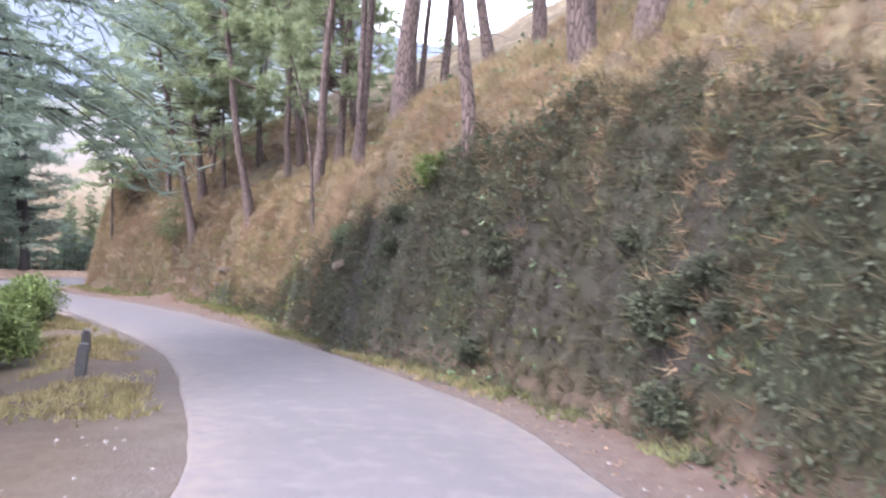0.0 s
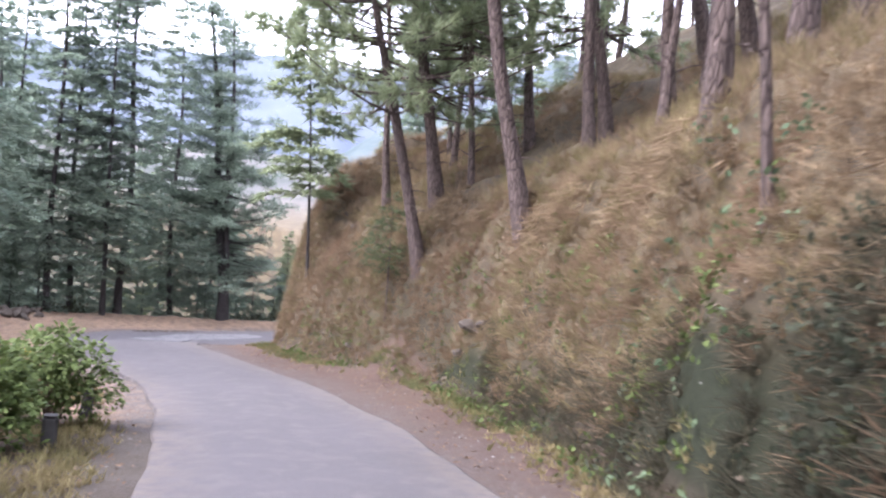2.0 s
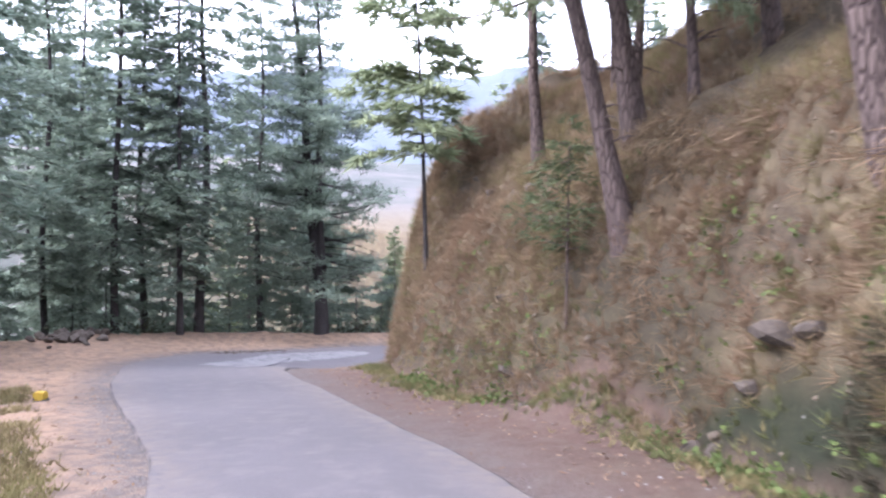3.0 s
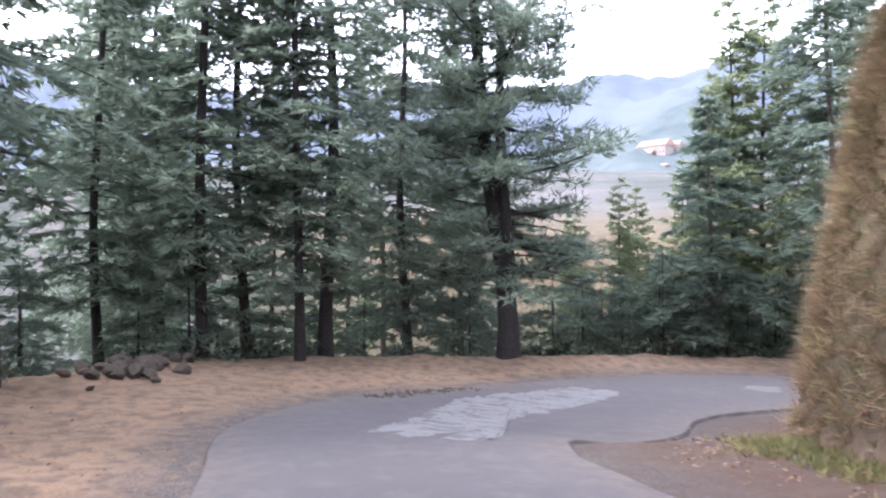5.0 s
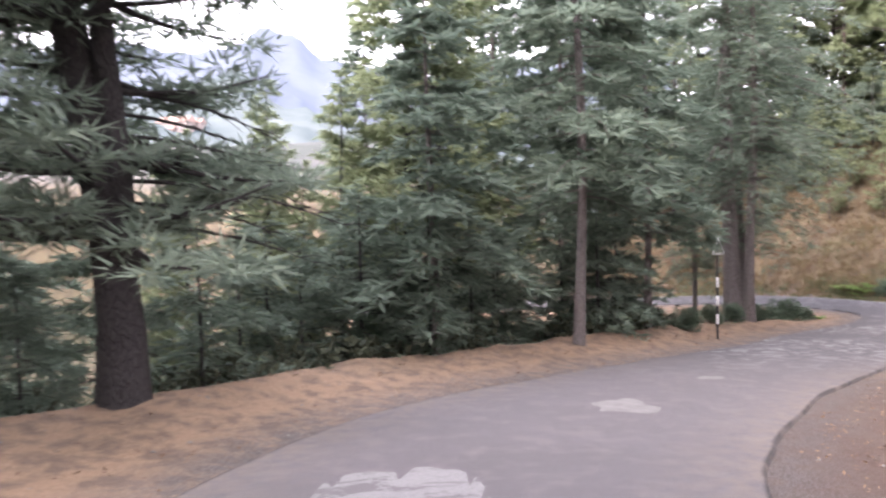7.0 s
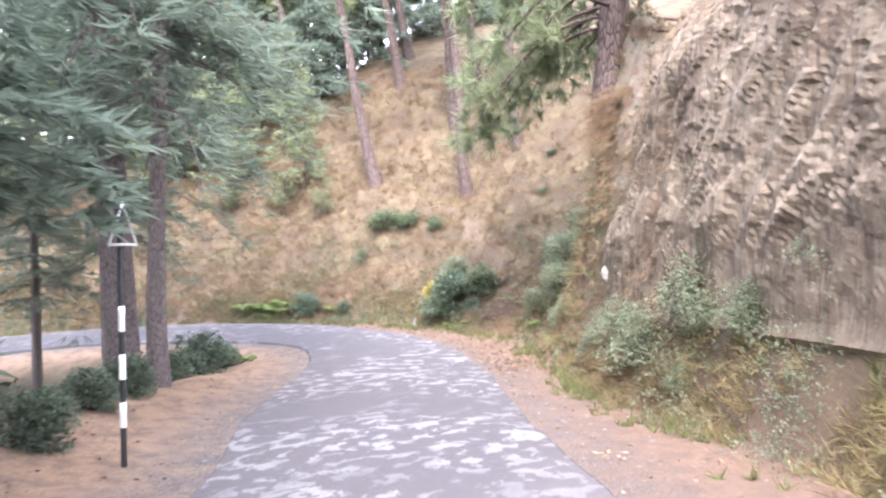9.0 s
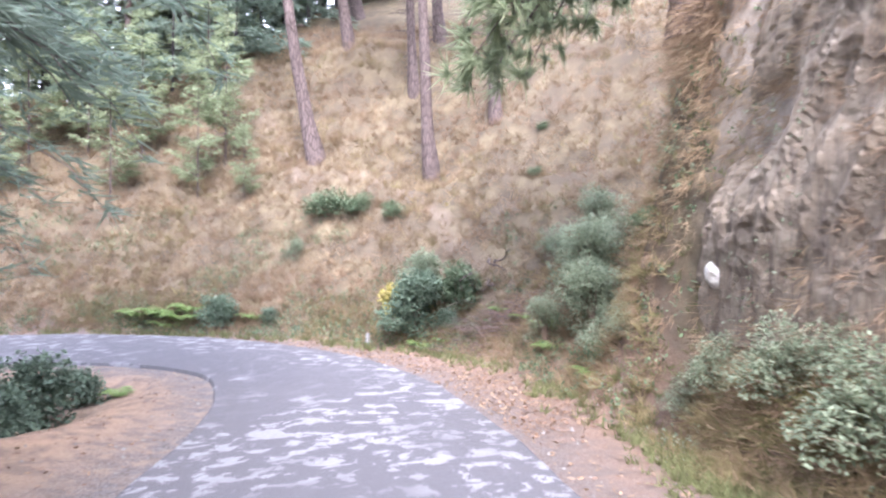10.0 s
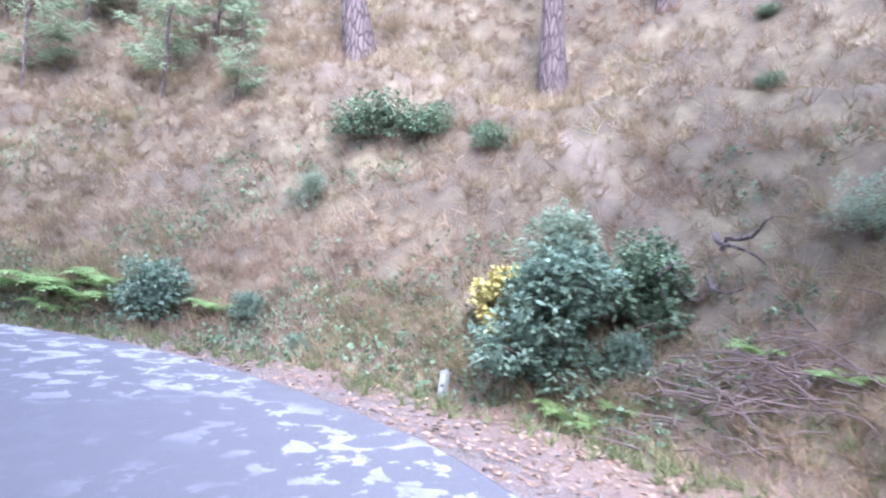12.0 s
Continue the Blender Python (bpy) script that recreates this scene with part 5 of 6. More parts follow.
tufts("hanging_grass", clumpy(p, 23, 0.05), 0.5, 0.012, 9, GRASS_DRY, rng, "long dry grass hanging over hollows of the bank", droop=1.0, spread=0.6)


def leaf_mass(name, places, size, wide, each, mat, rng, label, category, puff=0.12):
    n = len(places)
    at = np.repeat(places, each, 0) + rng.normal(0, puff, (n * each, 3)) * (1, 1, 0.7) + (0, 0, puff * 0.6)
    out = rng.normal(0, 1, at.shape) + (0, 0, 0.35)
    out /= np.linalg.norm(out, axis=1)[:, None]
    up = rng.normal(0, 0.6, at.shape) + (0, 0, 1)
    up /= np.linalg.norm(up, axis=1)[:, None]
    v, f = blades(at, out, up, size, wide, 3, 1.3, rng, 0.2)
    return tagged(new(name, mesh_of(name, v, f, mat)), label, category, kind="stuff")


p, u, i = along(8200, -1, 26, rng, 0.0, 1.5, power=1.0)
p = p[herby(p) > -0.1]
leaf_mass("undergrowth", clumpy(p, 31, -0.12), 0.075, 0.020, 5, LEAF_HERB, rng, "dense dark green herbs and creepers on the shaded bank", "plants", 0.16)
p, u, i = along(520, 4, 24, rng, 0.0, 3.6)
leaf_mass("undergrowth", clumpy(p, 35, 0.08), 0.10, 0.028, 5, LEAF_BUSH, rng, "green leafy plants on the bank", "plants", 0.16)
p, u, i = along(900, 20, 34, rng, -0.2, 0.9)
leaf_mass("undergrowth", clumpy(p, 37, 0.0), 0.08, 0.024, 4, LEAF_BRIGHT, rng, "low green weeds at the foot of the bank", "plants", 0.10)
p, u, i = along(2600, 51, 61.5, rng, 0.0, 0.8)
tufts("dry_grass", clumpy(p, 67, -0.2), 0.26, 0.005, 10, GRASS_OCHRE, rng, "pale dry grass below the rock face", 0.7)
p, u, i = along(3200, 51, 61.5, rng, 0.0, 0.8)
leaf_mass("undergrowth", clumpy(p, 41, 0.0), 0.036, 0.011, 6, LEAF_SOFT, rng, "leafy green weeds below the rock face", "plants", 0.16)
p, u, i = along(4200, 60, 74, rng, -0.1, 3.4)
leaf_mass("undergrowth", clumpy(p, 43, -0.02), 0.055, 0.016, 5, LEAF_BUSH, rng, "low green herbs at the foot of the slope", "plants", 0.10)
p, u, i = along(2500, 34, 57, rng, 0.3, 7.0, -1)
leaf_mass("undergrowth", clumpy(p, 47, -0.05), 0.16, 0.04, 4, LEAF_HERB, rng, "shrubby undergrowth under the cedars", "plants", 0.25)

# fallen leaves and needles on the verges
for side, y0, y1, n, near, far in ((1, -1, 74, 5200, -1.7, 0.4), (1, 60, 74, 5200, -1.6, -0.3), (-1, 20, 66, 5200, -5.5, 0.4)):
    p, u, i = along(n, y0, y1, rng, near, far, side, 1.0)
    p = p + (0, 0, 0.012)
    out = rng.normal(0, 1, p.shape) * (1, 1, 0.15)
    out /= np.linalg.norm(out, axis=1)[:, None]
    v, f = blades(p, out, np.tile([0, 0, 1.0], (len(p), 1)), 0.065, 0.013, 2, 1.5, rng, 0.15)
    tagged(new("fallen_leaves", mesh_of("fallen_leaves", v, f, LITTER)), "brown fallen leaves and pine needles on the verge", "leaf litter", kind="stuff")


def stones_stuff(name, places, size, mat, rng, label):
    n = len(places)
    corner = np.array([(1, 0, 0), (0, 1, 0), (-1, 0, 0), (0, -1, 0), (0, 0, 0.7), (0, 0, -0.7)], float)
    face = np.array([(0, 1, 4), (1, 2, 4), (2, 3, 4), (3, 0, 4), (1, 0, 5), (2, 1, 5), (3, 2, 5), (0, 3, 5)])
    r = size * rng.uniform(0.5, 1.6, (n, 1, 1)) * rng.uniform(0.6, 1.3, (n, 6, 1))
    v = (places[:, None] + corner[None] * r).reshape(-1, 3)
    f = (face[None] + 6 * np.arange(n)[:, None, None]).reshape(-1, 3)
    return tagged(new(name, mesh_of(name, v, f, mat)), label, "stones", kind="stuff")


PEBBLE = make_plain("grey_pebbles", (0.16, 0.148, 0.14), 0.9, 0.4, 9)
p, u, i = along(1500, 5, 70, rng, -6.0, -0.2, -1, 1.0)
stones_stuff("gravel", p, 0.02, PEBBLE, rng, "small pale stones scattered on the outer verge")
p, u, i = along(900, 5, 70, rng, -1.6, 0.3, 1, 1.0)
stones_stuff("gravel", p, 0.02, PEBBLE, rng, "small pale stones scattered on the inner verge")
# loose stones where the asphalt edge has crumbled
q = rng.random(420)
p = np.column_stack([-26.0 + 0.7 * q + rng.normal(0, 0.16, 420), 41.7 + 2.7 * q + rng.normal(0, 0.12, 420)])
k = road_place(p[:, 0], p[:, 1])[0]
p = np.column_stack([p, CENTRE[k, 2] + 0.015])
stones_stuff("gravel", p[:270], 0.036, ROCK_DARK, rng, "dark broken asphalt and stones along the crumbled road edge")
stones_stuff("gravel", p[270:], 0.022, PEBBLE, rng, "pale broken stones along the crumbled road edge")


# ---------------- shrubs ----------------
def make_bush(name, radius, height, seed, mat, label, leaves=900, size=0.085, wide=0.026, lobes=7, category="bush", extra=None, spread=0.45):
    rng = np.random.default_rng(seed)
    bush = base(name, label, category, pose(0, 0, 0))
    pieces, at, out = [], [], []
    for k in range(lobes):
        a = rng.uniform(0, 6.28)
        up = rng.uniform(0.12, 0.95)
        reach = radius * (1 - 0.55 * up) * rng.uniform(0.15, 0.82)
        c = np.array([np.cos(a) * reach, np.sin(a) * reach, height * up * 0.9])
        pieces.append(tube(np.stack([(0, 0, -0.1), c * (0.4, 0.4, 0.6), c]), (0.018, 0.012, 0.005), 5, 0, 0, False))
        n = leaves // lobes
        d = rng.normal(0, 1, (n, 3))
        d /= np.linalg.norm(d, axis=1)[:, None]
        r = radius * spread * rng.uniform(0.35, 1.1, n) ** 0.6
        p = c + d * r[:, None] * (1, 1, 0.75)
        p[:, 2] = np.maximum(p[:, 2], 0.02)
        at.append(p)
        o = d * (1, 1, 0.4) + rng.normal(0, 0.35, (n, 3)) + (0, 0, -0.15)
        out.append(o / np.linalg.norm(o, axis=1)[:, None])
    v, f = joined(pieces)
    part("stem", mesh_of("stem", v, f, TWIG, True), None, bush)
    at, out = np.concatenate(at), np.concatenate(out)
    v, f = blades(at, out, np.tile([0, 0, 1.0], (len(at), 1)), size, wide, 3, 1.1, rng, 0.2)
    me = mesh_of("foliage", v, f, mat)
    if extra:
        me.materials.append(extra[0])
        c = v.reshape(-1, 4, 3).mean(1)
        me.polygons.foreach_set("material_index", ((c @ np.array(extra[1]) + rng.normal(0, 0.13, len(c))) > extra[2]).astype(np.int32))
    part("foliage", me, None, bush)
    return bush


def make_fern(length, fronds, seed, mat, label):
    rng = np.random.default_rng(seed)
    fern = base("fern", label, "fern", pose(0, 0, 0))
    for k in range(fronds):
        a, ln = k * 6.283 / fronds + rng.uniform(-0.3, 0.3), length * rng.uniform(0.7, 1.1)
        t = np.linspace(0, 1, 12)
        x, z = ln * t * 0.85, ln * (0.95 * t - 0.75 * t * t)
        d = np.array([np.cos(a), np.sin(a)])
        pts = np.column_stack([x[:, None] * d, z])
        s = np.array([-d[1], d[0], 0])
        v, f = [], []
        for j in range(1, 12):
            w = 0.26 * ln * np.sin(np.pi * min(1, 0.15 + 0.85 * t[j])) + 0.01
            for sg in (-1, 1):
                b, e = pts[j], pts[j] + s * sg * w + np.array([*d, 0]) * w * 0.35 + (0, 0, -0.12 * w)
                h = (pts[j] - pts[j - 1]) * 0.42
                n = len(v)
                v += [b - h, b + h, e + h * 0.3, e - h * 0.3]
                f.append((n, n + 1, n + 2, n + 3))
        part("frond", mesh_of("frond", v, f, mat), None, fern)
    return fern


bush_main = stand(make_bush("bush", 0.95, 1.35, 81, LEAF_BLUE, "large leafy bluish-green bush at the foot of the slope", 3600, 0.068, 0.021, 17, spread=0.36), -2.55, 64.1, 0, sink=0.1)
bush_dark = stand(make_bush("bush", 0.7, 0.95, 87, LEAF_BUSH, "dark green bush leaning over bare roots", 2200, 0.065, 0.02, 11, spread=0.42), -1.85, 63.65, 0)
bush_yellow = stand(make_bush("bush", 0.36, 0.8, 88, LEAF_YELLOW, "small yellow-leaved bush beside a green one", 420, 0.07, 0.02, 7, spread=0.5), -2.35, 64.95, 0)
bush_crest = stand(make_bush("bush", 0.55, 0.95, 89, LEAF_SOFT, "feathery pale green bush above a darker one", 1100, 0.085, 0.014, 12, spread=0.45), -1.55, 64.75, 0)
for o in (bush_main, bush_dark, bush_yellow, bush_crest):
    tagged(o, group="bushes by the road")
bush_side = stand(make_bush("bush", 0.62, 0.6, 82, LEAF_BLUE, "low bluish-green bush beside the verge", 1300, 0.062, 0.018, 13, spread=0.4), -3.5, 69.0, 0)
bush_up = stand(make_bush("bush", 0.8, 0.55, 83, LEAF_BUSH, "dark bush with dry stems beside the footpath", 1500, 0.06, 0.016, 15, spread=0.36), -0.35, 68.6, 0)
bush_left = stand(make_bush("bush", 0.85, 1.15, 84, LEAF_BRIGHT, "yellow-green leafy bush behind the guard stones", 1300, 0.085, 0.024, 11), -12.1, 21.6, 0)
for o in (bush_side, bush_up, bush_left):
    tagged(o, group="bushes by the road")
for proto, x, y, t, s in ((bush_side, -3.0, 67.9, 50, 0.5), (bush_side, -3.1, 66.9, 90, 0.35), (bush_side, -2.4, 63.5, 60, 0.6), (bush_up, -0.1, 67.8, 80, 0.75), (bush_up, 0.05, 66.75, 10, 0.5), (bush_up, 0.35, 67.1, 140, 0.4),
                         (bush_up, 2.7, 64.0, 30, 0.3), (bush_up, 1.35, 63.5, 70, 0.35),
                         (bush_left, -13.6, 23.6, 70, 0.85), (bush_left, -10.6, 19.6, 120, 0.95), (bush_left, -9.2, 16.8, 20, 0.9), (bush_left, -7.9, 13.6, 200, 0.9), (bush_left, -7.2, 10.6, 300, 0.9), (bush_left, -12.3, 23.3, 250, 1.1), (bush_left, -11.7, 21.9, 30, 1.1), (bush_left, -8.4, 15.2, 44, 0.8),
                         (bush_side, -9.9, 64.8, 10, 1.3), (bush_side, -10.7, 64.2, 100, 1.1), (bush_side, -11.6, 63.4, 220, 1.0), (bush_side, -13.4, 61.2, 60, 0.8), (bush_side, -14.4, 60.3, 150, 0.8), (bush_side, -15.6, 58.9, 20, 0.9), (bush_side, -9.0, 65.3, 70, 0.8),
                         (bush_up, -5.2, 58.9, 30, 0.5), (bush_up, -5.75, 58.2, 140, 0.4),
                         (bush_left, -0.35, 15.3, 90, 0.62), (bush_up, 3.4, 4.6, 160, 0.5), (bush_up, -2.4, 19.4, 20, 0.8)):
    plant(proto, x, y, t, s)
# leafy clumps on the shaded bank
clump = make_bush("bush", 0.55, 0.42, 90, LEAF_HERB, "low dark leafy clump on the shaded bank", 1100, 0.07, 0.02, 11, spread=0.45)
stand(clump, 2.6, 9.0, 0)
tagged(clump, group="leafy clumps on the bank")
r = random.Random(12)
for n in range(16):
    k = int(np.argmin(np.abs(CENTRE[:, 1] - r.uniform(3, 15))))
    d = WIDE[k] + VERGE_IN[k] + r.uniform(0.05, 0.6)
    plant(clump, CENTRE[k, 0] + RIGHT[k, 0] * d, CENTRE[k, 1] + RIGHT[k, 1] * d, r.uniform(0, 360), r.uniform(0.5, 0.9), "", 0.12)
# pale leafy shrubs below and beside the rock face
shrub = stand(make_bush("shrub", 0.95, 1.75, 85, LEAF_SOFT, "tall feathery pale green shrub at the foot of the bank", 1500, 0.11, 0.011, 22, "bush", spread=0.34), -2.9, 60.3, 0)
shrub_low = stand(make_bush("shrub", 0.65, 0.75, 86, LEAF_SOFT, "low leafy pale green shrub below the rock face", 1100, 0.05, 0.013, 15, "bush", spread=0.42), -9.15, 55.35, 0)
tagged(shrub, group="shrubs by the rock face")
tagged(shrub_low, group="shrubs by the rock face")
for proto, x, y, t, s in ((shrub, -2.1, 60.6, 80, 0.85), (shrub, -3.7, 59.8, 150, 0.75), (shrub, -1.2, 60.7, 220, 0.8), (shrub, -3.4, 60.8, 300, 0.55), 
                          (shrub_low, -9.5, 54.5, 70, 1.0), (shrub_low, -10.3, 53.6, 130, 0.8), (shrub_low, -4.9, 59.0, 300, 0.9), (shrub_low, -9.9, 53.0, 20, 0.9), (shrub_low, -6.0, 58.4, 100, 0.5), (shrub_low, -0.8, 61.95, 160, 0.8), (shrub, -1.4, 68.75, 60, 0.38), (shrub, -4.1, 59.6, 250, 0.8), (shrub_low, -7.4, 56.9, 90, 0.7), (shrub_low, -8.3, 56.1, 10, 0.8),
                          (shrub_low, -7.2, 57.25, 40, 0.5), (shrub_low, -8.6, 55.7, 200, 0.6), (shrub_low, -9.8, 54.25, 310, 0.6), (shrub_low, -10.3, 53.5, 15, 0.6), (shrub_low, -9.9, 54.55, 95, 0.45), (shrub_low, -10.8, 52.7, 55, 0.6)):
    plant(proto, x, y, t, s)
fern = stand(make_fern(0.62, 11, 91, LEAF_FERN, "bright green fern at the road edge"), -4.1, 70.0, 0)
tagged(fern, group="ferns by the road")
for x, y, t, s in ((-3.85, 69.85, 40, 1.3), (-4.0, 70.35, 80, 1.4), (-4.3, 70.9, 10, 1.1), (-3.1, 68.3, 60, 0.8), (-3.6, 69.9, 20, 1.1), (-2.95, 63.7, 20, 0.7), (-3.0, 63.6, 130, 0.55), (-2.8, 63.3, 10, 0.5), (-1.9, 62.5, 70, 0.7), (-2.3, 61.8, 170, 0.7), (-2.9, 60.9, 30, 0.9), (-3.6, 60.6, 200, 0.9), (-5.2, 59.1, 100, 0.8), (-2.0, 64.3, 10, 0.8), (-8.6, 65.0, 33, 0.6)):
    plant(fern, x, y, t, s)


# ---------------- rocks ----------------
def rock_mesh(seed, detail=2, flat=0.7, mat=None):
    bm = bmesh.new()
    bmesh.ops.create_icosphere(bm, subdivisions=detail, radius=1.0)
    r = random.Random(seed)
    cuts = [(Vector((r.uniform(-1, 1), r.uniform(-1, 1), r.uniform(-1, 1))).normalized(), r.uniform(0.55, 0.85)) for _ in range(9)]
    for v in bm.verts:
        for n, d in cuts:
            over = v.co.dot(n) - d
            if over > 0:
                v.co -= n * over * 0.9
        v.co *= 1 + 0.12 * noise.noise(v.co * 2.3 + Vector((seed, 0, 0)))
        v.co.z *= flat
    me = bpy.data.meshes.new("rock")
    bm.to_mesh(me)
    bm.free()
    me.materials.append(mat or ROCK)
    return me


ROCKS = [rock_mesh(n) for n in range(5)]
DARK_ROCKS = [rock_mesh(n + 20, mat=ROCK_DARK) for n in range(5)]


def rock(x, y, size, turn, label, group="", dz=0.0, dark=False):
    me = (DARK_ROCKS if dark else ROCKS)[int(turn) % 5]
    ob = new("rock", me)
    ob.matrix_basis = pose(x, y, ground_z(x, y) + 0.3 * size + dz, turn * 1.7 % 30, turn * 2.3 % 25, turn) @ Matrix.Scale(size, 4)
    return tagged(ob, label, "rock", group)


r = random.Random(4)
for n in range(52):
    a = r.random()
    rock(-30.3 - 2.2 * a + r.gauss(0, 0.45), 39.3 + 2.7 * a + r.gauss(0, 0.45), r.uniform(0.07, 0.25), r.uniform(0, 360), "grey broken stone in a rubble heap at the verge", "rubble heap", 0.06 * r.random(), True)
for n in range(14):
    k = r.randrange(60, len(CENTRE) - 60)
    d = WIDE[k] + VERGE_IN[k] + r.uniform(-0.2, 0.5)
    rock(CENTRE[k, 0] + RIGHT[k, 0] * d, CENTRE[k, 1] + RIGHT[k, 1] * d, r.uniform(0.05, 0.14), r.uniform(0, 360), "loose stone at the foot of the bank", "loose stones")
boulder = rock(-2.42, 17.95, 0.3, 61, "large grey boulder set in the dark bank")
boulder.matrix_basis = pose(-2.45, 17.9, -0.02, 20, 35, 40) @ Matrix.Diagonal((0.15, 0.13, 0.30, 1))
# added dark stones that stand in for shaded hollows of the spur
for x, y, s, t in ((-12.3, 34.8, 0.2, 21), (-13.2, 36.2, 0.2, 44), (-14.6, 37.6, 0.18, 87), (-15.6, 39.3, 0.2, 53), (-16.2, 41.2, 0.22, 18)):
    rock(x, y, s, t, "weathered stone showing through the grassy bank", "stones in the bank", dz=-0.5 * s, dark=True)

# stones in the hollows; their dark colour stands for the hollow's shade
for x, y, z, a, b, c, t in ((-8.62, 30.7, -0.75, 0.42, 0.3, 0.26, 21), (-8.95, 30.85, -1.1, 0.26, 0.2, 0.2, 64), (-8.35, 30.45, -0.95, 0.24, 0.22, 0.17, 112), (-9.6, 31.3, -2.0, 0.2, 0.18, 0.4, 33), (-9.3, 31.05, -1.6, 0.16, 0.14, 0.3, 48),
                         (-5.2, 26.0, -0.2, 0.36, 0.22, 0.14, 71), (-4.75, 25.3, -0.1, 0.3, 0.2, 0.13, 97), (-12.2, 33.4, -1.3, 0.3, 0.22, 0.16, 12), (-12.9, 34.2, -0.5, 0.26, 0.2, 0.13, 57), (-13.3, 34.9, -1.6, 0.22, 0.16, 0.12, 83)):
    dark = rock(x, y, 0.3, t, "dark earthy stone under the turf of the bank", "stones in the bank", dark=True)
    z = min(z, ground_z(x, y) - 0.14)
    dark.matrix_basis = pose(x, y, z, 10, 20, t) @ Matrix.Diagonal((a, b, c, 1))
p, u, i = along(1500, 14, 50, np.random.default_rng(77), 0.0, 3.2)
stones_stuff("gravel", p, 0.035, ROCK, np.random.default_rng(78), "small stones and clods in the dry bank")

# the rock face: blocks and ribs standing out of the cut
def build_rock_face():
    ks = np.nonzero((CENTRE[:, 1] > 53.3) & (CENTRE[:, 1] < 60.9))[0]
    s = np.linspace(ks[0], ks[-1], 190)
    h = np.linspace(0.0, 1.0, 96)
    S, Hh = np.meshgrid(s, h)
    part_up = Hh
    top = np.interp(S, np.arange(len(CENTRE)), np.array([np.interp(1.9, BANK_AT, q) for q in PROFILE]))
    Hh = 0.8 + (top - 0.8) * Hh
    cx, cy, cz = (np.interp(S, np.arange(len(CENTRE)), CENTRE[:, q]) for q in range(3))
    rx, ry = (np.interp(S, np.arange(len(CENTRE)), RIGHT[:, q]) for q in range(2))
    reach = np.interp(S, np.arange(len(CENTRE)), WIDE + VERGE_IN)
    over = np.stack([np.interp(Hh[:, q], PROFILE[int(round(s[q]))], BANK_AT) for q in range(len(s))], 1)
    run, up = S * 0.35, Hh
    lay = run + 0.42 * up
    flutes = np.abs(fbm(lay * 2.1, up * 0.30, 101, 3))
    slabs = fbm(lay * 0.8, up * 0.6, 105, 2)
    warp = 0.5 * fbm(lay * 1.5, up * 1.5, 127, 2)
    blocks = np.floor(4 * fbm((lay + warp) * 1.7, (up - warp) * 1.3, 107, 2)) / 4
    chips = np.floor(5 * fbm((lay - warp) * 4.6, (up + warp) * 3.4, 109, 2)) / 5
    relief = -0.26 - 0.20 * slabs + 0.20 * flutes - 0.12 * blocks - 0.03 * chips - 0.045 * fbm(lay * 9, up * 6, 113, 3)
    d = over + relief * np.clip(part_up / 0.3, 0.2, 1)
    hole = np.exp(-((S - s[-1] + 4) / 1.5) ** 2 - ((up - 3.3) / 0.35) ** 2)
    ends = np.clip(np.minimum(S - s[0], s[-1] - S) / 2.0, 0, 1)
    foot = np.clip(part_up / 0.05, 0, 1) * np.clip((1 - part_up) / 0.09, 0, 1) * ends
    d = d + 0.4 * (1 - foot) + 0.55 * hole
    x, y, z = cx + rx * (reach + d), cy + ry * (reach + d), cz + Hh
    nx, ny = len(s), len(h)
    q = np.arange(nx * ny).reshape(ny, nx)
    f = np.stack([q[:-1, :-1], q[:-1, 1:], q[1:, 1:], q[1:, :-1]], -1).reshape(-1, 4)
    me = mesh_of("rock_face", np.stack([x, y, z], -1).reshape(-1, 3), f, ROCK)
    set_attr(me, "soil", np.clip(2.6 * (part_up - 0.70) + 2.4 * fbm(run * 0.9, up * 0.5, 117, 3) + np.clip(0.25 - part_up, 0, 1) * 3, 0, 1).ravel())
    return tagged(new("rock_face", me), "pale crumbling rock face of the road cutting", "cliff", kind="structure")


build_rock_face()
WHITE_STONE = make_plain("white_stone", (0.38, 0.36, 0.325), 0.9, 0.3, 5)
stone = rock_mesh(9, 3, 0.9)
stone.materials[0] = WHITE_STONE
ob = new("rock", stone)
ob.matrix_basis = pose(-6.8, 56.95, -4.36, 10, 25, 35) @ Matrix.Diagonal((0.2, 0.3, 0.25, 1))
tagged(ob, "white stone stuck in the rock face", "rock")


# ---------------- posts, sign and small things ----------------
CONCRETE = make_plain("dark_concrete", (0.06, 0.057, 0.055), 0.95, 0.3)
WORN_WHITE = make_plain("worn_whitewash", (0.19, 0.185, 0.175), 0.9, 0.3)
YELLOW = make_plain("faded_yellow_paint", (0.40, 0.27, 0.035), 0.8, 0.2)
BLACK = make_plain("black_paint", (0.02, 0.02, 0.022), 0.6, 0.2)
WHITE = make_plain("white_paint", (0.6, 0.6, 0.6), 0.6, 0.08)


def block(w, d, h, bevel=0.02, taper=0.9, rough=0.008, seed=0):
    bm = bmesh.new()
    bmesh.ops.create_cube(bm, size=1.0)
    for v in bm.verts:
        t = taper if v.co.z > 0 else 1.0
        v.co = Vector((v.co.x * w * t, v.co.y * d * t, (v.co.z + 0.5) * h))
    bmesh.ops.bevel(bm, geom=list(bm.edges), offset=bevel, segments=2, affect="EDGES")
    rr = random.Random(seed)
    for v in bm.verts:
        v.co += Vector((rr.uniform(-1, 1), rr.uniform(-1, 1), rr.uniform(-1, 1))) * rough
    return bm


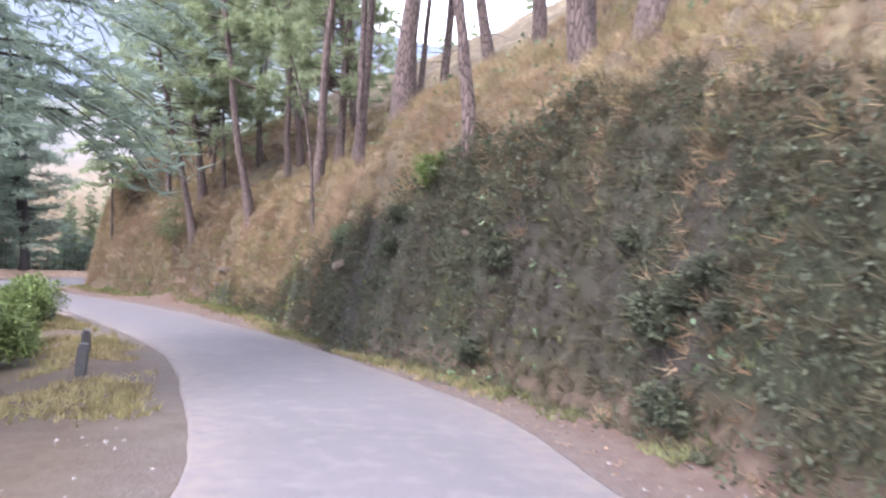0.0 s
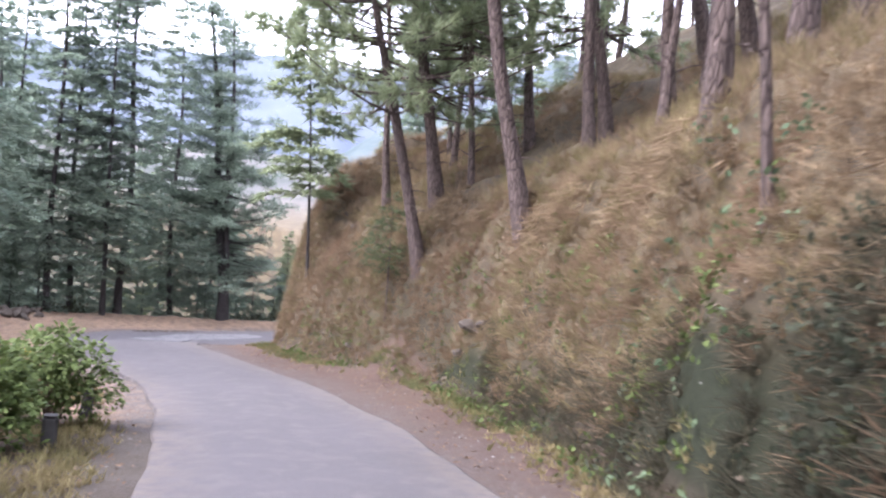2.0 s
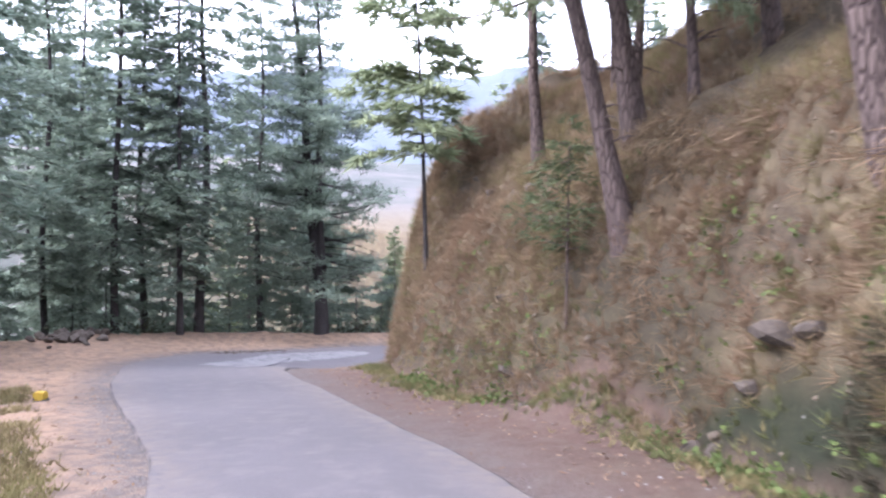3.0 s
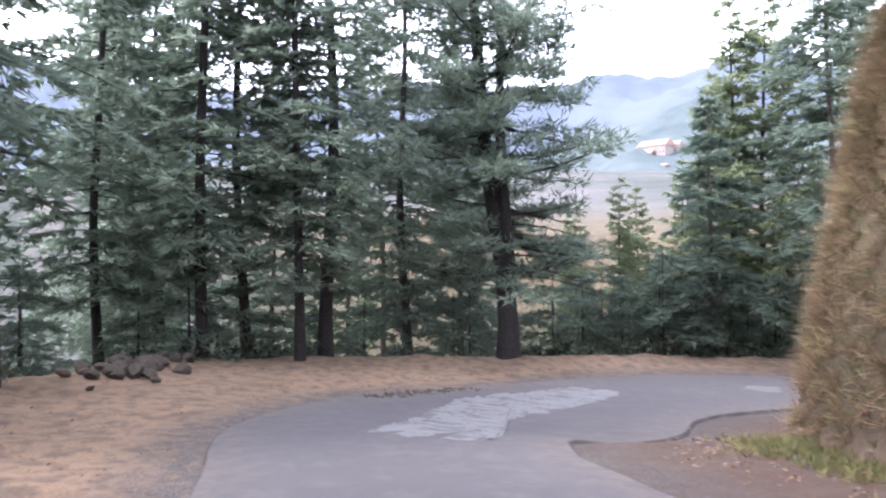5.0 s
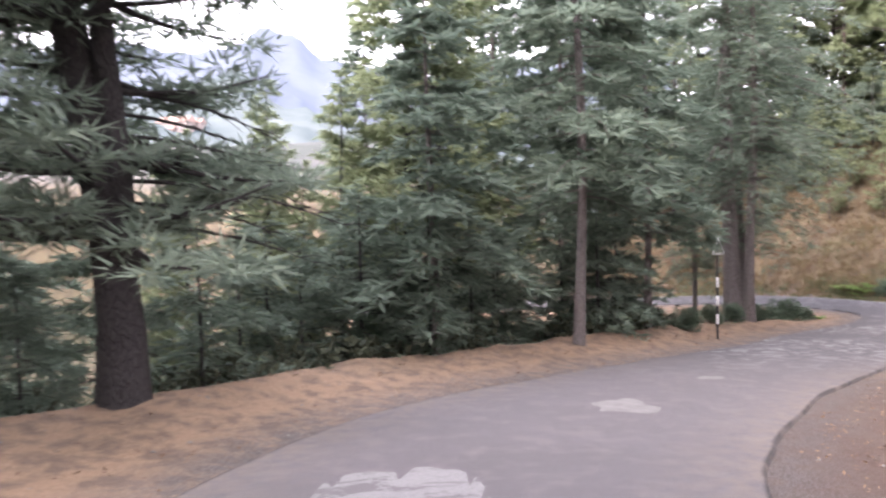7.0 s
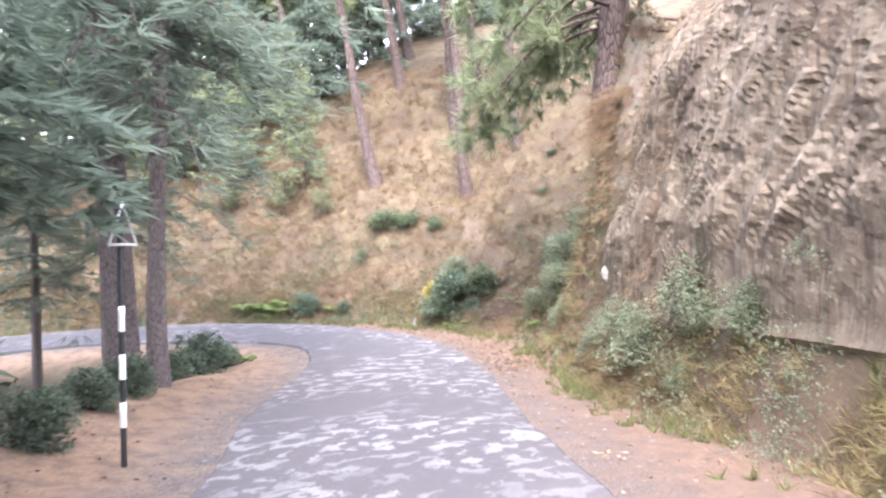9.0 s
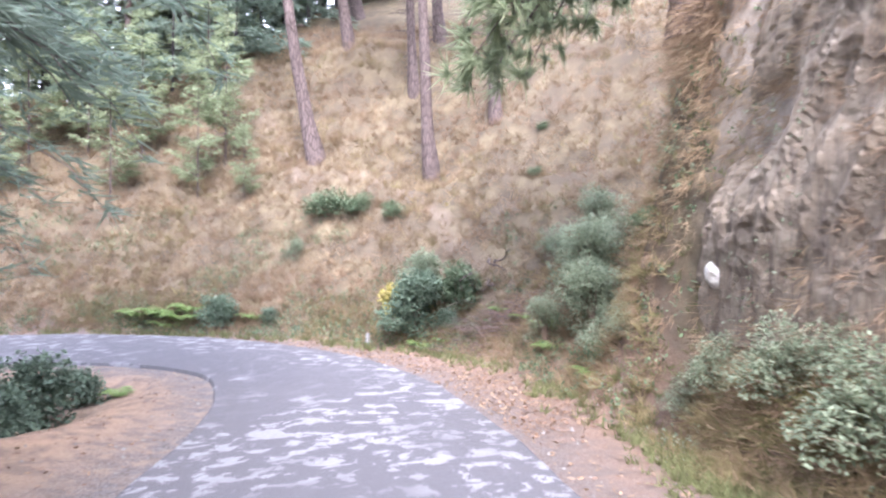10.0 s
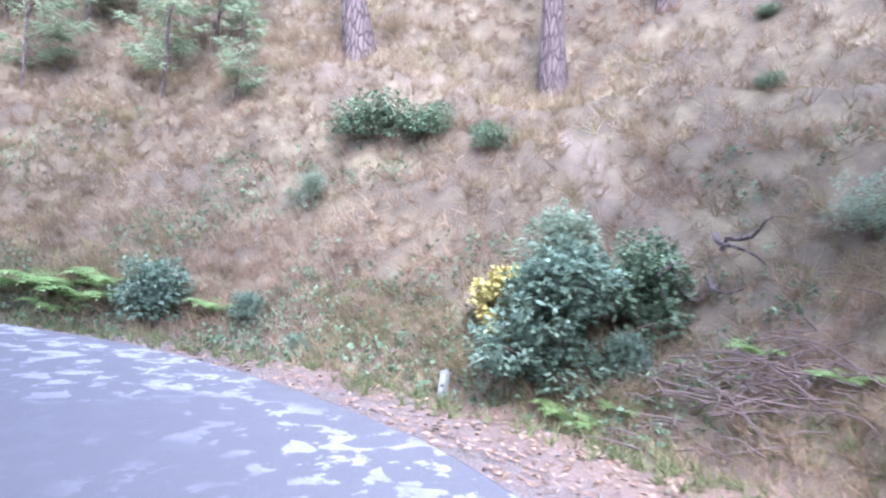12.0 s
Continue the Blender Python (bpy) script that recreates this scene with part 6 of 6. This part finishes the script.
for n, (x, y, h, w, ry, turn) in enumerate(((-5.3, 11.4, 0.52, 0.17, 3, 20), (-6.6, 14.4, 0.47, 0.16, -2, 35), (-11.3, 22.3, 0.42, 0.17, 2, 40), (-12.7, 24.4, 0.44, 0.16, 5, 50))):
    post = base("guard_stone", "dark weathered guard stone standing on the outer verge", "guard stone", pose(x, y, ground_z(x, y) - 0.06, 0, ry, turn), "guard stones")
    part("stone", block(w, w * 0.9, h, 0.03, 0.92, 0.008, n), CONCRETE, post)
    cap = part("top", block(w * 0.86, w * 0.78, 0.02, 0.006, 0.95, 0.003, n), CONCRETE, post)
    cap.location = (0, 0, h - 0.004)
marker = base("marker_stone", "small yellow-painted marker stone in the dry grass", "marker stone", pose(-21.6, 32.0, ground_z(-21.6, 32.0) - 0.04, 0, 0, 25))
part("stone", block(0.22, 0.2, 0.22, 0.02, 0.95, 0.005, 5), YELLOW, marker)
foot = part("foot", block(0.25, 0.23, 0.09, 0.02, 1.0, 0.005, 6), CONCRETE, marker)
mile = base("marker_stone", "small pale stone post at the road edge", "marker stone", pose(-3.1, 64.95, ground_z(-3.1, 64.95) - 0.05, 0, 4, 10))
part("stone", block(0.10, 0.08, 0.36, 0.015, 0.85, 0.004, 7), WORN_WHITE, mile)

sx, sy = -15.25, 57.85
sz = ground_z(sx, sy)
sign = base("road_sign", "triangular white-edged road sign on a black and white banded post", "road sign", pose(sx, sy, sz, 0, 1.0, 33))
top = -3.2 - sz
v, f = tube([(0, 0, -0.2), (0, 0, 0.5), (0, 0, 1.2), (0, 0, top - 0.04)], (0.028, 0.028, 0.028, 0.026), 10)
part("post", mesh_of("post", v, f, BLACK, True), None, sign)
for b in (0.38, 0.84, 1.30):
    v, f = tube([(0, 0, b), (0, 0, b + 0.12), (0, 0, b + 0.24)], (0.031, 0.031, 0.031), 10)
    part("band", mesh_of("band", v, f, WHITE, True), None, sign, "white painted band")
half, low = 0.25, top - 0.40
corners = [Vector((0, -0.032, top)), Vector((half, -0.032, low)), Vector((-half, -0.032, low))]
for n in range(3):
    a, b = corners[n], corners[(n + 1) % 3]
    d = (b - a).normalized() * 0.012
    v, f = tube([a - d, (a + b) / 2, b + d], (0.014, 0.014, 0.014), 6)
    part("edge", mesh_of("edge", v, f, WHITE, True), None, sign, "white rim of the triangle")


# ---------------- road repairs ----------------
def flat_patch(name, outline, lift, mat, label, seed, ragged=0.12):
    """A thin skin on the asphalt with a ragged rim."""
    o = smooth_line(outline + [outline[0]], 0.12)[:-1]
    c = o.mean(0)
    o = o + (o - c) / (np.linalg.norm(o - c, axis=1)[:, None] + 1e-6) * (ragged * fbm(o[:, 0] * 4, o[:, 1] * 4, seed, 3))[:, None]
    rings = [c + (o - c) * t for t in (0.01, 0.25, 0.5, 0.75, 1.0)]
    p = np.concatenate(rings)
    i, u, on = road_place(p[:, 0], p[:, 1])
    a = np.clip(u / WIDE[i], -1, 1)
    z = CENTRE[i, 2] + 0.035 * (1 - a * a) + 0.012 * fbm(CENTRE[i, 0] * 0.8 + a, CENTRE[i, 1] * 0.8, 77, 3) + lift
    n = len(o)
    z[-n:] -= lift * 0.8
    q = np.arange(5 * n).reshape(5, n)
    f = np.stack([q[:-1], np.roll(q[:-1], -1, 1), np.roll(q[1:], -1, 1), q[1:]], -1).reshape(-1, 4)
    return tagged(new(name, mesh_of(name, np.column_stack([p, z]), f, mat, True)), label, "road patch", kind="structure")


flat_patch("road_patch", [(-23.5, 38.2), (-24.0, 40.6), (-24.6, 42.8), (-24.2, 44.6), (-23.7, 46.0), (-22.6, 46.1), (-22.5, 44.0), (-22.7, 42.2), (-22.6, 40.6), (-21.8, 38.6)], 0.014, PATCH, "pale bleached patch on the asphalt of the bend", 5, 0.25)
flat_patch("road_patch", [(-20.7, 48.7), (-20.6, 49.3), (-20.1, 49.6), (-19.8, 49.2), (-20.1, 48.6)], 0.010, SCAR, "small pale scar on the asphalt", 6, 0.35)
flat_patch("road_patch", [(-18.3, 51.5), (-18.1, 51.8), (-17.8, 51.8), (-17.7, 51.5), (-18.0, 51.3)], 0.010, SCAR, "small pale scar on the asphalt", 7, 0.3)

# exposed roots and a heap of cut twigs below the path
root = base("tree_roots", "bare tree roots hanging out of the eroded bank", "roots", pose(-1.35, 63.15, ground_z(-1.35, 63.15)))
r = random.Random(8)
for n in range(6):
    p, d = Vector((r.uniform(-0.2, 0.3), r.uniform(-0.3, 0.5), 0.15 * n - 0.1)), Vector((r.uniform(-0.9, -0.2), r.uniform(-0.6, 0.8), r.uniform(-0.7, 0.1))).normalized()
    pts = []
    for q in range(7):
        wx, wy = root.location.x + p.x, root.location.y + p.y
        pts.append((p.x, p.y, max(p.z, ground_z(wx, wy) - root.location.z + 0.03)))
        d = (d + Vector((r.gauss(0, 0.35), r.gauss(0, 0.35), r.gauss(0, 0.3)))).normalized()
        p = p + d * 0.13
    v, f = tube(pts, [0.035 - 0.0045 * q for q in range(7)], 6)
    part("root", mesh_of("root", v, f, BARK_PINE, True), None, root)
pieces = []
for n in range(190):
    x, y = -2.55 + r.gauss(0, 0.32), 62.3 + r.gauss(0, 0.5)
    a, ln = r.uniform(0, 6.28), r.uniform(0.25, 0.8)
    z = ground_z(x, y) + r.uniform(0.02, 0.3)
    e = Vector((math.cos(a), math.sin(a), r.uniform(-0.25, 0.4))) * ln
    pieces.append(tube([(x, y, z), (x + e.x / 2, y + e.y / 2, z + e.z / 2 + r.uniform(0, 0.06)), (x + e.x, y + e.y, z + e.z)], (0.008, 0.006, 0.003), 4, 0, 0, False))
v, f = joined(pieces)
tagged(new("twigs", mesh_of("twigs", v, f, make_plain("dark_twigs", (0.085, 0.06, 0.052), 0.9))), "heap of dry cut twigs at the foot of the bank", "twigs", kind="stuff")

# far side of the valley: a settlement and a mast
PLASTER = make_plain("pale_plaster", (0.24, 0.20, 0.185), 0.9, 0.1, 0.2)
ROOFING = make_plain("rusty_roofing", (0.24, 0.16, 0.135), 0.8, 0.15, 0.2)
DARK_GLASS = make_plain("dark_window", (0.06, 0.07, 0.09), 0.3, 0.1, 0.5)


def far_house(bearing, dist, z, w, d, h, turn):
    a = radians(bearing)
    x, y = EYE[0] - math.sin(a) * dist, EYE[1] + math.cos(a) * dist
    house = base("house", "small pale house on the far valley side", "house", pose(x, y, z, 0, 0, turn), "far houses")
    part("wall", block(w, d, h, 0.1, 1.0, 0, 1), PLASTER, house)
    roof = bmesh.new()
    bmesh.ops.create_cube(roof, size=1.0)
    for q in roof.verts:
        q.co = Vector((q.co.x * (w + 1.2) * (1 if q.co.z < 0 else 0.96), q.co.y * (d + 1.2) * (1 if q.co.z < 0 else 0.06), h + (0 if q.co.z < 0 else 0.35 * d)))
    part("roof", roof, ROOFING, house)
    for n in range(int(w / 3.2)):
        win = part("window", block(1.3, 0.2, 1.5, 0.03, 1.0, 0, n), DARK_GLASS, house)
        win.location = (-w / 2 + 1.9 + 3.2 * n, -d / 2 - 0.05, h * 0.45)


for n, (b, dist, z, w, h) in enumerate(((15.6, 640, 71, 26, 11), (14.6, 645, 74, 18, 9), (16.4, 635, 68, 16, 8), (15.2, 600, 56, 10, 6), (12.2, 560, 20, 12, 6), (9.5, 520, 5, 10, 6), (8.8, 540, 8, 12, 6), (31, 420, -30, 14, 7), (34, 400, -36, 12, 6), (44, 330, -40, 14, 6), (47, 320, -42, 10, 6))):
    far_house(b, dist, z, w, w * 0.6, h, -b + 10 * math.sin(n))
